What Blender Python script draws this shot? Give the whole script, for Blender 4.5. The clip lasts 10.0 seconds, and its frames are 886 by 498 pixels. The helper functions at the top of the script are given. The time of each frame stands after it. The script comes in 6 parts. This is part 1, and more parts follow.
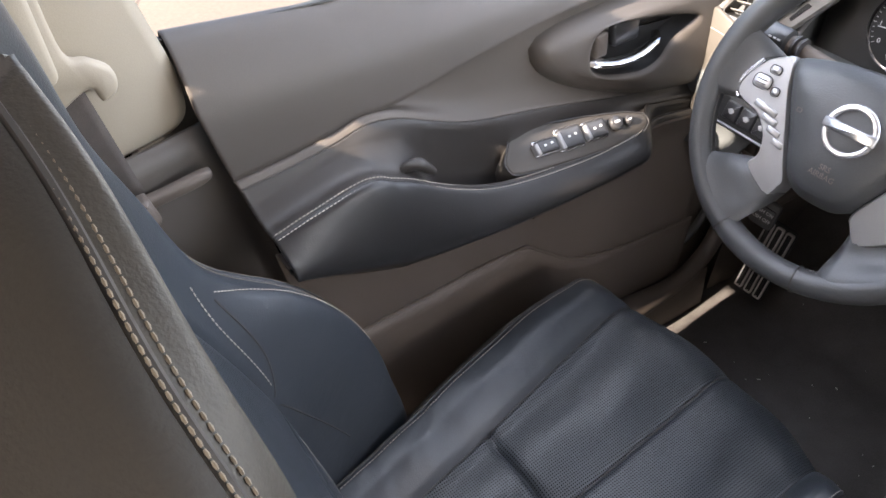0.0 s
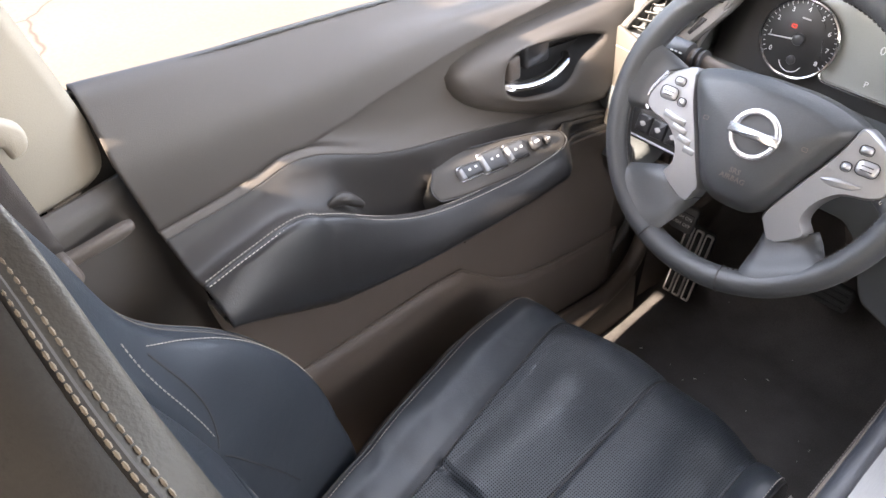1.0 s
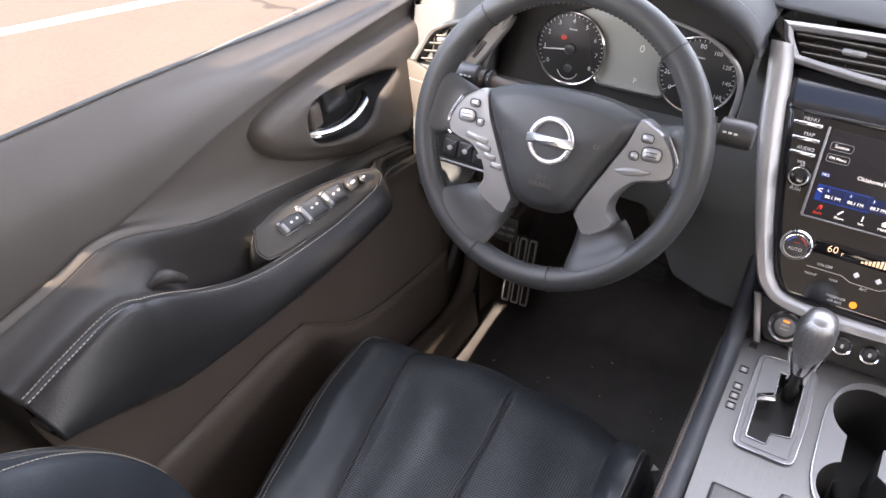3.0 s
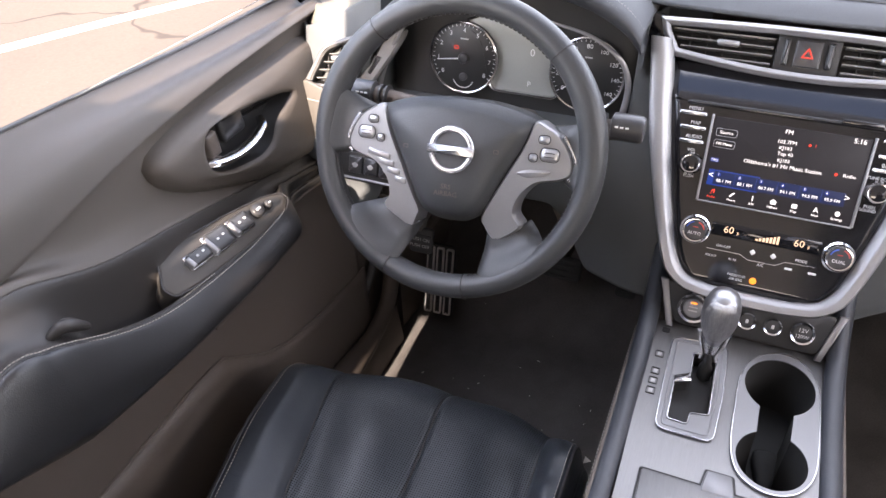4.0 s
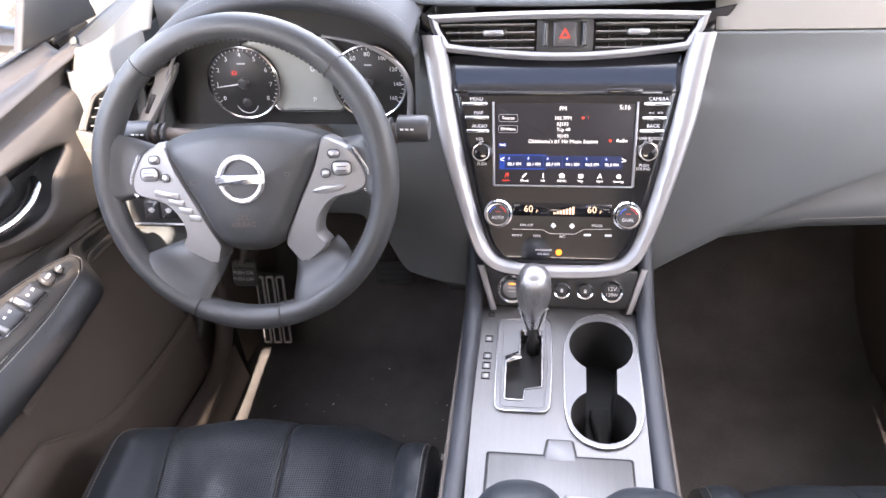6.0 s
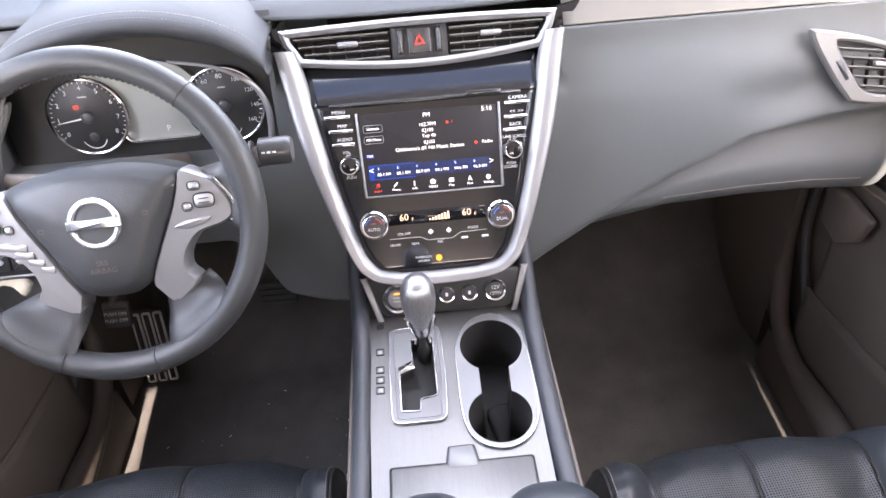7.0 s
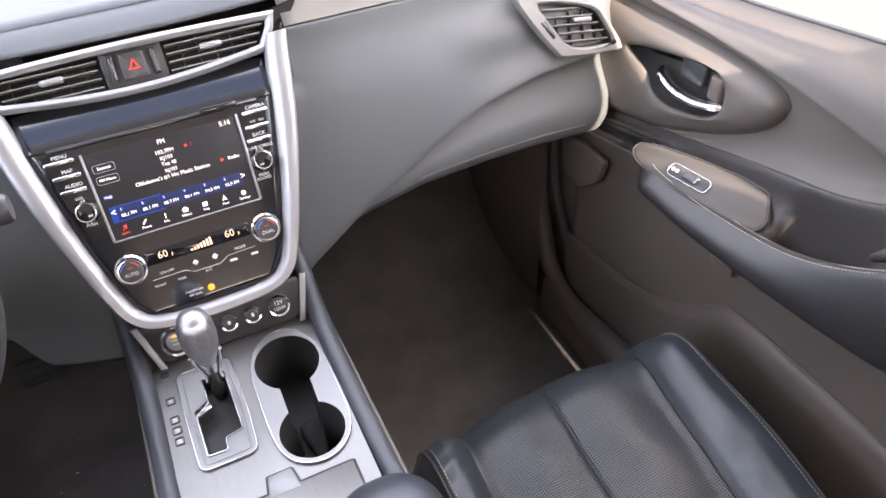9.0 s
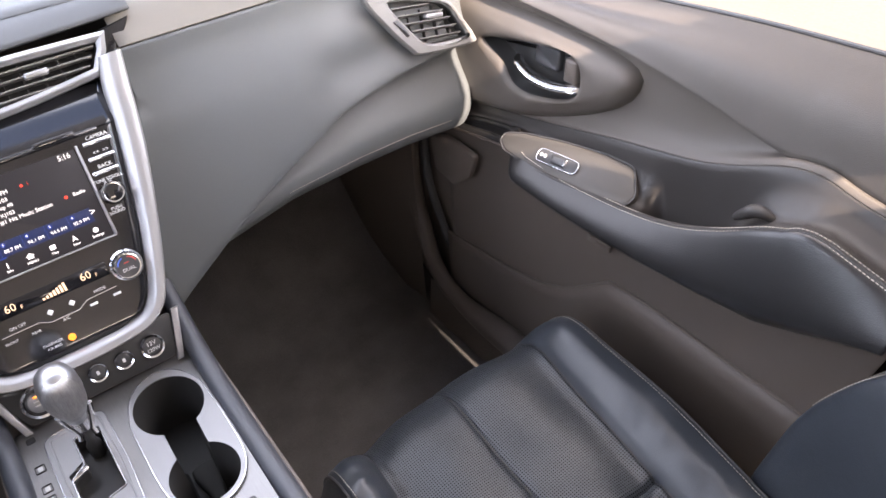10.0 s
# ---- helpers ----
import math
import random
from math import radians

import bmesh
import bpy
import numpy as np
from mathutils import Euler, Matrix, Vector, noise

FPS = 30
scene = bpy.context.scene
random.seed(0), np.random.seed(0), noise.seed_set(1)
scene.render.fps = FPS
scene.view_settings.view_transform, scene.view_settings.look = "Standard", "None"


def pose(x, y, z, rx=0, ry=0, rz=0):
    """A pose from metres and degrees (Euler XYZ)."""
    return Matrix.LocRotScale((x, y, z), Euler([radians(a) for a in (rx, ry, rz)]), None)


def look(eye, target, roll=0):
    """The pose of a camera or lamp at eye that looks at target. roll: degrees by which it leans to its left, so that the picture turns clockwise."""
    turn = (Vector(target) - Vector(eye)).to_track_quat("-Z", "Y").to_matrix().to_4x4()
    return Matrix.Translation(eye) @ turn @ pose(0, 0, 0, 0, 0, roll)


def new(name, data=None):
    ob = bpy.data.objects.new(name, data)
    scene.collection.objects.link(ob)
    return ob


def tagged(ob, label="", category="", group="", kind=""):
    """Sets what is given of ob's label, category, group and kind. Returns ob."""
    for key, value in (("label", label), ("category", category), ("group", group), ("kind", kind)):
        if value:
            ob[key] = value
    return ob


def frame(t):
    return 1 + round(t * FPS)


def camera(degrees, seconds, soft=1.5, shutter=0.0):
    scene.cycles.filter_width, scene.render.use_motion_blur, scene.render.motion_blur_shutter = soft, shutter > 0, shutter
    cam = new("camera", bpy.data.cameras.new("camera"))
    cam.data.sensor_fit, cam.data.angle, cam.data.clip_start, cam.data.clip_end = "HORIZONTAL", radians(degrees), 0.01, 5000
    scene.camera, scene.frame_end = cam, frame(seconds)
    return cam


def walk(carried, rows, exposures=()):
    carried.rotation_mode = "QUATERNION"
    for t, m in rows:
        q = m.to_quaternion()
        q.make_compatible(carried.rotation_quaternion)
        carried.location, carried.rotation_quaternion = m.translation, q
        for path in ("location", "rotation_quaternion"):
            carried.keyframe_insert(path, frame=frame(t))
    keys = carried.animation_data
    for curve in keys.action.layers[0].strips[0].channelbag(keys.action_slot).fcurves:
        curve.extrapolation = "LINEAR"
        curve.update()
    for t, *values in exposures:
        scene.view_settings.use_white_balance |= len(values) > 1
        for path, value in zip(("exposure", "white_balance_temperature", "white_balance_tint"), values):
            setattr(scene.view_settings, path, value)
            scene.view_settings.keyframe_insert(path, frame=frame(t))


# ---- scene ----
cam = camera(61.5, 10.0)
PATH = [
    (0.0, (-0.082, 0.385, 1.205), (-1.262, 1.209, -0.184), 0.1),
    (0.5, (-0.08, 0.382, 1.208), (-1.233, 1.291, -0.15), -0.3),
    (1.0, (-0.081, 0.382, 1.207), (-1.189, 1.381, -0.125), -0.2),
    (1.5, (-0.081, 0.382, 1.208), (-1.132, 1.471, -0.101), -0.3),
    (2.0, (-0.081, 0.381, 1.209), (-1.064, 1.556, -0.076), -0.7),
    (2.5, (-0.083, 0.383, 1.207), (-0.983, 1.64, -0.063), -0.9),
    (4.0, (-0.067, 0.393, 1.207), (-0.709, 1.832, -0.025), -2.3),
    (4.5, (-0.067, 0.398, 1.208), (-0.611, 1.88, -0.019), -2.7),
    (5.0, (-0.066, 0.4, 1.205), (-0.51, 1.921, -0.015), -3.0),
    (6.5, (-0.012, 0.422, 1.208), (-0.139, 1.986, -0.031), -4.6),
    (7.0, (-0.013, 0.431, 1.214), (0.026, 1.988, -0.041), -4.4),
    (7.5, (-0.006, 0.429, 1.214), (0.174, 1.974, -0.044), -4.6),
    (8.0, (-0.005, 0.427, 1.214), (0.305, 1.946, -0.05), -4.7),
    (8.5, (-0.003, 0.428, 1.212), (0.443, 1.903, -0.063), -4.5),
    (9.0, (0.003, 0.433, 1.202), (0.59, 1.854, -0.077), -4.4),
    (9.5, (0.012, 0.437, 1.19), (0.73, 1.796, -0.089), -4.7),
    (10.0, (0.017, 0.444, 1.181), (0.873, 1.723, -0.097), -4.6),
]
walk(cam, [(t, look(eye, target, roll)) for t, eye, target, roll in PATH],
     exposures=[(0.0, 3.10, 7300, 18), (0.5, 3.66, 7300, 18), (1.0, 3.40, 7350, 18), (1.5, 2.96, 7400, 20), (2.5, 2.89, 7400, 20), (4.0, 2.95, 7250, 22), (5.0, 3.22, 7200, 22), (6.5, 3.58, 7150, 22), (8.0, 3.53, 7250, 22), (10.0, 3.28, 7300, 22)])

# ---- world and sun ----
SUN_EL, SUN_AZ = 28.5, 180.0          # degrees; azimuth from +y, clockwise
world = bpy.data.worlds.new("sky")
scene.world = world
world.use_nodes = True
wn = world.node_tree
wn.nodes.clear()
sky = wn.nodes.new("ShaderNodeTexSky")
sky.sky_type = "NISHITA"
sky.sun_disc = False
sky.sun_elevation = radians(SUN_EL)
sky.sun_rotation = radians(SUN_AZ)
bg = wn.nodes.new("ShaderNodeBackground")
bg.inputs["Strength"].default_value = 0.10
wout = wn.nodes.new("ShaderNodeOutputWorld")
wn.links.new(sky.outputs[0], bg.inputs[0])
wn.links.new(bg.outputs[0], wout.inputs[0])
sun = new("sun", bpy.data.lights.new("sun", "SUN"))
sun.data.energy, sun.data.angle, sun.data.color = 2.9, radians(0.5), (1.0, 0.93, 0.82)
sun.matrix_world = look((2 * math.sin(radians(SUN_AZ)) * math.cos(radians(SUN_EL)),
                         2 * math.cos(radians(SUN_AZ)) * math.cos(radians(SUN_EL)),
                         2 * math.sin(radians(SUN_EL))), (0, 0, 0))


# daylight through the windscreen and the side and rear glass
def window_light(name, eye, target, w, h, watts, color=(0.93, 0.97, 1.0)):
    ob = new(name, bpy.data.lights.new(name, "AREA"))
    ob.data.shape, ob.data.size, ob.data.size_y, ob.data.energy, ob.data.color = "RECTANGLE", w, h, watts, color
    ob.matrix_world = look(eye, target)


window_light("windscreen_light", (0, 1.60, 1.105), (0, 1.26, 0.615), 1.15, 0.70, 1.95, (0.78, 0.88, 1.0))
window_light("side_light_left", (-0.765, 0.98, 1.14), (0, 1.05, 0.70), 0.95, 0.26, 0.85, (0.72, 0.84, 1.0))
window_light("side_light_right", (0.765, 0.98, 1.14), (0, 1.08, 0.70), 0.95, 0.26, 0.72, (0.96, 0.95, 0.92))
window_light("rear_light_left", (-0.765, -0.6, 1.12), (0, -0.3, 0.8), 1.3, 0.32, 1.9, (1, 0.94, 0.86))
window_light("rear_light_right", (0.765, -0.6, 1.12), (0, -0.3, 0.8), 1.3, 0.32, 1.2, (1, 0.94, 0.86))


# ---- materials ----
def material(name, color, rough=0.5, metal=0.0, vary=0.12, scale=6.0, bump=0.0, bump_scale=900.0,
             coat=0.0, stretch=(1, 1, 1), spec=0.5, rough_vary=0.08):
    """A surface with broad tone changes, fine grain relief and uneven gloss."""
    m = bpy.data.materials.new(name)
    m.use_nodes = True
    nt = m.node_tree
    b = nt.nodes["Principled BSDF"]
    b.inputs["Metallic"].default_value = metal
    b.inputs["Specular IOR Level"].default_value = spec
    b.inputs["Coat Weight"].default_value = coat
    b.inputs["Coat Roughness"].default_value = 0.06
    tc = nt.nodes.new("ShaderNodeTexCoord")
    mp = nt.nodes.new("ShaderNodeMapping")
    mp.inputs["Scale"].default_value = stretch
    nt.links.new(tc.outputs["Object"], mp.inputs[0])
    n1 = nt.nodes.new("ShaderNodeTexNoise")
    n1.inputs["Scale"].default_value, n1.inputs["Detail"].default_value = scale, 5
    nt.links.new(mp.outputs[0], n1.inputs["Vector"])
    n2 = nt.nodes.new("ShaderNodeTexNoise")
    n2.inputs["Scale"].default_value, n2.inputs["Detail"].default_value = bump_scale, 2
    nt.links.new(mp.outputs[0], n2.inputs["Vector"])
    add = nt.nodes.new("ShaderNodeMath")
    add.operation = "MULTIPLY_ADD"
    add.inputs[1].default_value = 0.5
    nt.links.new(n2.outputs["Fac"], add.inputs[0])
    half = nt.nodes.new("ShaderNodeMath")
    half.operation = "MULTIPLY"
    half.inputs[1].default_value = 0.5
    nt.links.new(n1.outputs["Fac"], half.inputs[0])
    nt.links.new(half.outputs[0], add.inputs[2])
    ramp = nt.nodes.new("ShaderNodeValToRGB")
    lo = [c * (1 - vary) for c in color]
    hi = [min(1, c * (1 + vary)) for c in color]
    ramp.color_ramp.elements[0].position, ramp.color_ramp.elements[0].color = 0.3, (*lo, 1)
    ramp.color_ramp.elements[1].position, ramp.color_ramp.elements[1].color = 0.7, (*hi, 1)
    nt.links.new(add.outputs[0], ramp.inputs[0])
    nt.links.new(ramp.outputs[0], b.inputs["Base Color"])
    mr = nt.nodes.new("ShaderNodeMapRange")
    mr.inputs[3].default_value, mr.inputs[4].default_value = max(0.02, rough - rough_vary), rough + rough_vary
    nt.links.new(n1.outputs["Fac"], mr.inputs[0])
    nt.links.new(mr.outputs[0], b.inputs["Roughness"])
    if bump:
        bp = nt.nodes.new("ShaderNodeBump")
        bp.inputs["Strength"].default_value, bp.inputs["Distance"].default_value = bump, 0.001
        nt.links.new(n2.outputs["Fac"], bp.inputs["Height"])
        nt.links.new(bp.outputs[0], b.inputs["Normal"])
    return m


def glow(name, color, strength):
    """What gives off light by itself: display pixels, lit symbols."""
    m = bpy.data.materials.new(name)
    m.use_nodes = True
    b = m.node_tree.nodes["Principled BSDF"]
    b.inputs["Base Color"].default_value = (0.01, 0.01, 0.01, 1)
    b.inputs["Emission Color"].default_value = (*color, 1)
    b.inputs["Emission Strength"].default_value = strength
    b.inputs["Roughness"].default_value = 0.35
    b.inputs["Specular IOR Level"].default_value = 0.12
    return m


def glass(name, color=(1, 1, 1), rough=0.0):
    m = bpy.data.materials.new(name)
    m.use_nodes = True
    b = m.node_tree.nodes["Principled BSDF"]
    b.inputs["Base Color"].default_value = (*color, 1)
    b.inputs["Transmission Weight"].default_value = 1
    b.inputs["Roughness"].default_value = rough
    b.inputs["IOR"].default_value = 1.02
    return m


def leather(name, color, perforated=False, rough=0.42, crease=0.18):
    """Grained leather; the perforated one has small holes in staggered rows."""
    m = material(name, color, rough, vary=0.15, scale=9, bump=0.25, bump_scale=700, spec=0.5)
    nt = m.node_tree
    b = nt.nodes["Principled BSDF"]
    tc = next(n for n in nt.nodes if n.type == "TEX_COORD")
    # creases of a used hide: stretched, low waves
    wr = nt.nodes.new("ShaderNodeTexNoise")
    wr.inputs["Scale"].default_value, wr.inputs["Detail"].default_value = 26, 4
    wr.inputs["Distortion"].default_value = 0.6
    nt.links.new(tc.outputs["Object"], wr.inputs["Vector"])
    b2 = nt.nodes.new("ShaderNodeBump")
    b2.inputs["Strength"].default_value, b2.inputs["Distance"].default_value = crease, 0.004
    nt.links.new(wr.outputs["Fac"], b2.inputs["Height"])
    fine = next(n for n in nt.nodes if n.type == "BUMP" and n != b2)
    nt.links.new(b2.outputs[0], fine.inputs["Normal"])
    if perforated:
        sep = nt.nodes.new("ShaderNodeSeparateXYZ")
        uv = nt.nodes.new("ShaderNodeUVMap")
        nt.links.new(uv.outputs[0], sep.inputs[0])

        def wave(out, k):
            a = nt.nodes.new("ShaderNodeMath")
            a.operation = "MULTIPLY"
            a.inputs[1].default_value = k
            s = nt.nodes.new("ShaderNodeMath")
            s.operation = "SINE"
            nt.links.new(out, a.inputs[0])
            nt.links.new(a.outputs[0], s.inputs[0])
            return s.outputs[0]
        k = 2 * math.pi / 0.0068
        mul = nt.nodes.new("ShaderNodeMath")
        mul.operation = "MULTIPLY"
        nt.links.new(wave(sep.outputs[0], k), mul.inputs[0])
        nt.links.new(wave(sep.outputs[1], k), mul.inputs[1])
        hole = nt.nodes.new("ShaderNodeMapRange")
        hole.inputs[1].default_value, hole.inputs[2].default_value = 0.30, 0.55
        nt.links.new(mul.outputs[0], hole.inputs[0])
        mix = nt.nodes.new("ShaderNodeMix")
        mix.data_type = "RGBA"
        ramp = next(n for n in nt.nodes if n.type == "VALTORGB")
        nt.links.new(hole.outputs[0], mix.inputs["Factor"])
        nt.links.new(ramp.outputs[0], mix.inputs["A"])
        mix.inputs["B"].default_value = (0.002, 0.002, 0.002, 1)
        # no gloss inside the holes
        dull = nt.nodes.new("ShaderNodeMapRange")
        dull.inputs[3].default_value, dull.inputs[4].default_value = 0.5, 0.12
        nt.links.new(hole.outputs[0], dull.inputs[0])
        nt.links.new(dull.outputs[0], b.inputs["Specular IOR Level"])
        nt.links.new(mix.outputs["Result"], b.inputs["Base Color"])
        b3 = nt.nodes.new("ShaderNodeBump")
        b3.invert = True
        b3.inputs["Strength"].default_value, b3.inputs["Distance"].default_value = 1.0, 0.0015
        nt.links.new(hole.outputs[0], b3.inputs["Height"])
        nt.links.new(fine.outputs[0], b3.inputs["Normal"])
        nt.links.new(b3.outputs[0], b.inputs["Normal"])
    return m


RAIL = leather("rail_leather", (0.0418, 0.0462, 0.055), rough=0.40)
LEATHER = leather("black_leather", (0.0310, 0.0362, 0.0430), rough=0.36)
# the black leather again, with the warm light on the inner wing in its colour
WARM_WING = leather("warm_lit_leather", (0.038, 0.0345, 0.0303), rough=0.56, crease=0.05)
PERF = leather("perforated_black_leather", (0.0325, 0.0378, 0.0445), True, rough=0.37)
ARM_PAD = leather("armrest_leather", (0.0185, 0.0180, 0.0185), rough=0.37, crease=0.08)
SEAT_BACK = leather("seat_side_leather", (0.0225, 0.0192, 0.0165), rough=0.62)
WHEEL_LEATHER = leather("wheel_leather", (0.044, 0.0462, 0.0484), rough=0.40)
DECK = material("dash_top_skin", (0.066, 0.0704, 0.0748), 0.62, bump=0.3, bump_scale=1200, vary=0.1, spec=0.35)
SOFT = material("soft_touch_dash", (0.098, 0.107, 0.111), 0.5, bump=0.3, bump_scale=1200, vary=0.08)
DOOR_SOFT = material("soft_door_skin", (0.080, 0.0695, 0.062), 0.48, bump=0.3, bump_scale=1100, vary=0.1)
DOOR_INSERT = material("door_insert_cloth", (0.094, 0.081, 0.0705), 0.55, bump=0.3, bump_scale=1500, vary=0.1)
# dark skin, deepened in colour for the shade in the armrest's hollow
SHADED_ARM = material("shaded_armrest_skin", (0.030, 0.0268, 0.0250), 0.45, bump=0.3, bump_scale=1100, vary=0.1)
HARD = material("hard_black_plastic", (0.114, 0.093, 0.079), 0.5, bump=0.35, bump_scale=1400, vary=0.15)
BLACK = material("plain_black_plastic", (0.0264, 0.0264, 0.0264), 0.45, vary=0.1)
BEIGE = material("light_pillar_trim", (0.35, 0.308, 0.25), 0.6, bump=0.2, bump_scale=900, vary=0.06)
BAND = material("dash_band_trim", (0.152, 0.140, 0.119), 0.45, bump=0.15, bump_scale=900, vary=0.06)
END_TRIM = material("dash_end_trim", (0.092, 0.084, 0.074), 0.5, bump=0.2, bump_scale=900, vary=0.08)
SATIN = material("satin_silver", (0.315, 0.315, 0.322), 0.40, 0.5, vary=0.05, bump=0.05)
VENT_FRAME = material("vent_frame_grey", (0.20, 0.198, 0.195), 0.45, 0.4, vary=0.06, bump=0.1)
BRUSHED = material("brushed_aluminium", (0.205, 0.203, 0.202), 0.42, 0.7, vary=0.1, scale=30, bump=0.15,
                   bump_scale=160, stretch=(14, 0.6, 14))
CHROME = material("chrome", (0.791, 0.791, 0.796), 0.13, 1.0, vary=0.03, rough_vary=0.03)
KNOB = material("satin_chrome", (0.40, 0.40, 0.41), 0.34, 0.95, vary=0.05)
CAP = material("brushed_grip", (0.40, 0.397, 0.394), 0.46, 0.9, vary=0.30, scale=26, bump=0.5, bump_scale=120, stretch=(16, 16, 0.5))
LEVER = material("dark_chrome", (0.698, 0.698, 0.708), 0.16, 1.0, vary=0.05, rough_vary=0.04)
EMBLEM = material("emblem_chrome", (0.56, 0.56, 0.58), 0.24, 0.9, vary=0.04)
GLOSS = material("gloss_black", (0.011, 0.011, 0.0132), 0.12, vary=0.2, spec=0.75, rough_vary=0.03)
SPOKE = material("spoke_silver", (0.43, 0.43, 0.438), 0.36, 0.8, vary=0.05, bump=0.05)
SLAT = material("vent_slat_grey", (0.154, 0.15, 0.143), 0.35, vary=0.08)
TRAY = material("tray_silver", (0.235, 0.237, 0.245), 0.45, 0.5, vary=0.06, scale=20, bump=0.1)
SWITCH = material("switch_black", (0.044, 0.044, 0.0462), 0.35, vary=0.1)
CARPET = material("black_carpet", (0.112, 0.104, 0.100), 0.95, vary=0.32, scale=14, bump=1.0, bump_scale=600, spec=0.1)
THREAD_MID = material("grey_thread", (0.374, 0.341, 0.297), 0.8, vary=0.2, bump=0.4)
THREAD_TAN = material("tan_thread", (0.187, 0.158, 0.123), 0.8, vary=0.2, bump=0.4)
THREAD_DARK = material("dark_thread", (0.286, 0.264, 0.242), 0.8, vary=0.2)
PIPING = material("dark_piping", (0.0352, 0.033, 0.033), 0.5, vary=0.1)
WEB = material("belt_webbing", (0.066, 0.055, 0.0506), 0.7, vary=0.25, scale=60, bump=0.6, bump_scale=1200)
HOOD = leather("hood_leather", (0.0396, 0.0418, 0.0462), rough=0.68)
CUP = material("cup_rubber", (0.0132, 0.0132, 0.0132), 0.75, vary=0.2)
RUBBER = material("rubber", (0.044, 0.044, 0.044), 0.6, vary=0.2)
PRINT = material("white_print", (0.725, 0.725, 0.725), 0.5, vary=0.03)
PRINT_DIM = material("grey_print", (0.44, 0.44, 0.44), 0.5, vary=0.03)
RED = material("red_print", (0.5, 0.05, 0.04), 0.5, vary=0.05)
BLUEP = material("blue_print", (0.05, 0.12, 0.5), 0.5, vary=0.05)
SW_PANEL = material("switch_panel_trim", (0.058, 0.052, 0.046), 0.50, vary=0.08)
HOUSING = material("body_black", (0.022, 0.022, 0.022), 0.2, coat=0.6, vary=0.1)
HEADLINER = material("headliner", (0.681, 0.664, 0.637), 0.9, vary=0.05, bump=0.4)
MIRROR = material("mirror_glass", (0.85, 0.86, 0.87), 0.01, 1.0, vary=0.01, rough_vary=0.005)
LENS = material("display_glass_dark", (0.0088, 0.0088, 0.011), 0.12, vary=0.1, rough_vary=0.03)
LCD = material("grey_display", (0.33, 0.341, 0.319), 0.22, vary=0.06)
LABEL = material("white_label", (0.8, 0.78, 0.72), 0.6, vary=0.05)
SCREEN = glow("screen_dark", (0.016, 0.015, 0.018), 0.22)
SCREEN_BLUE = glow("screen_blue", (0.015, 0.05, 0.30), 0.17)
SCREEN_BAR = glow("screen_blue_dim", (0.012, 0.02, 0.07), 0.22)
LIT = glow("lit_white", (0.85, 0.87, 0.9), 0.32)
LIT_AMBER = glow("lit_amber", (1.0, 0.25, 0.03), 0.35)
LIT_RED = glow("lit_red", (1.0, 0.08, 0.05), 0.18)
LIT_WARM = glow("lit_warm", (1.0, 0.72, 0.50), 0.2)
WINDOW = glass("window_glass")


# ---- mesh tools ----
def link_mesh(name, bm, mat, sharp=35.0):
    bmesh.ops.recalc_face_normals(bm, faces=bm.faces)
    me = bpy.data.meshes.new(name)
    bm.to_mesh(me)
    bm.free()
    me.materials.append(mat)
    for p in me.polygons:
        p.use_smooth = True
    me.set_sharp_from_angle(angle=radians(sharp))
    return new(name, me)


def part(name, bm, mat, parent, label="", sharp=35.0, thick=0.0):
    """Links a bmesh as one mesh object under a thing or a part."""
    ob = link_mesh(name, bm, mat, sharp)
    ob.parent = parent
    if thick:
        s = ob.modifiers.new("thickness", "SOLIDIFY")
        s.thickness, s.offset = thick, 0.0
    if label:
        tagged(ob, label)
    return ob


def thing(name, label, category, group="", kind=""):
    return tagged(new(name), label, category, group, kind)


def frame_at(origin, right, up):
    """A matrix whose x runs right, y up and z out of a sloping face."""
    r = Vector(right).normalized()
    n = r.cross(Vector(up)).normalized()
    u = n.cross(r)
    m = Matrix((r, u, n)).transposed().to_4x4()
    m.translation = origin
    return m


def cr(pts, n, closed=False):
    """A smooth curve through the points, n samples for each stretch."""
    p = [np.array(q, float) for q in pts]
    k = len(p)
    out = []
    for i in range(k if closed else k - 1):
        if closed:
            a, b, c, d = p[i - 1], p[i], p[(i + 1) % k], p[(i + 2) % k]
        else:
            a, b, c, d = p[max(i - 1, 0)], p[i], p[i + 1], p[min(i + 2, k - 1)]
        for j in range(n):
            t = j / n
            out.append(0.5 * (2 * b + (c - a) * t + (2 * a - 5 * b + 4 * c - d) * t * t + (3 * b - a - 3 * c + d) * t ** 3))
    if not closed:
        out.append(p[-1])
    return [tuple(q) for q in out]


def rounded(pts, r, seg=4):
    """A polygon with its corners rounded."""
    out = []
    k = len(pts)
    for i in range(k):
        a, b, c = (Vector(pts[i - 1]), Vector(pts[i]), Vector(pts[(i + 1) % k]))
        d1, d2 = (a - b), (c - b)
        q = min(r, d1.length * 0.45, d2.length * 0.45)
        s, e = b + d1.normalized() * q, b + d2.normalized() * q
        for j in range(seg + 1):
            t = j / seg
            out.append(tuple(s * (1 - t) ** 2 + b * 2 * t * (1 - t) + e * t * t))
    return out


def rect(w, h, cx=0.0, cy=0.0, r=0.0, seg=4):
    pts = [(cx - w / 2, cy - h / 2), (cx + w / 2, cy - h / 2), (cx + w / 2, cy + h / 2), (cx - w / 2, cy + h / 2)]
    return rounded(pts, r, seg) if r else pts


def circle(r, cx=0.0, cy=0.0, n=28):
    return [(cx + r * math.cos(2 * math.pi * i / n), cy + r * math.sin(2 * math.pi * i / n)) for i in range(n)]


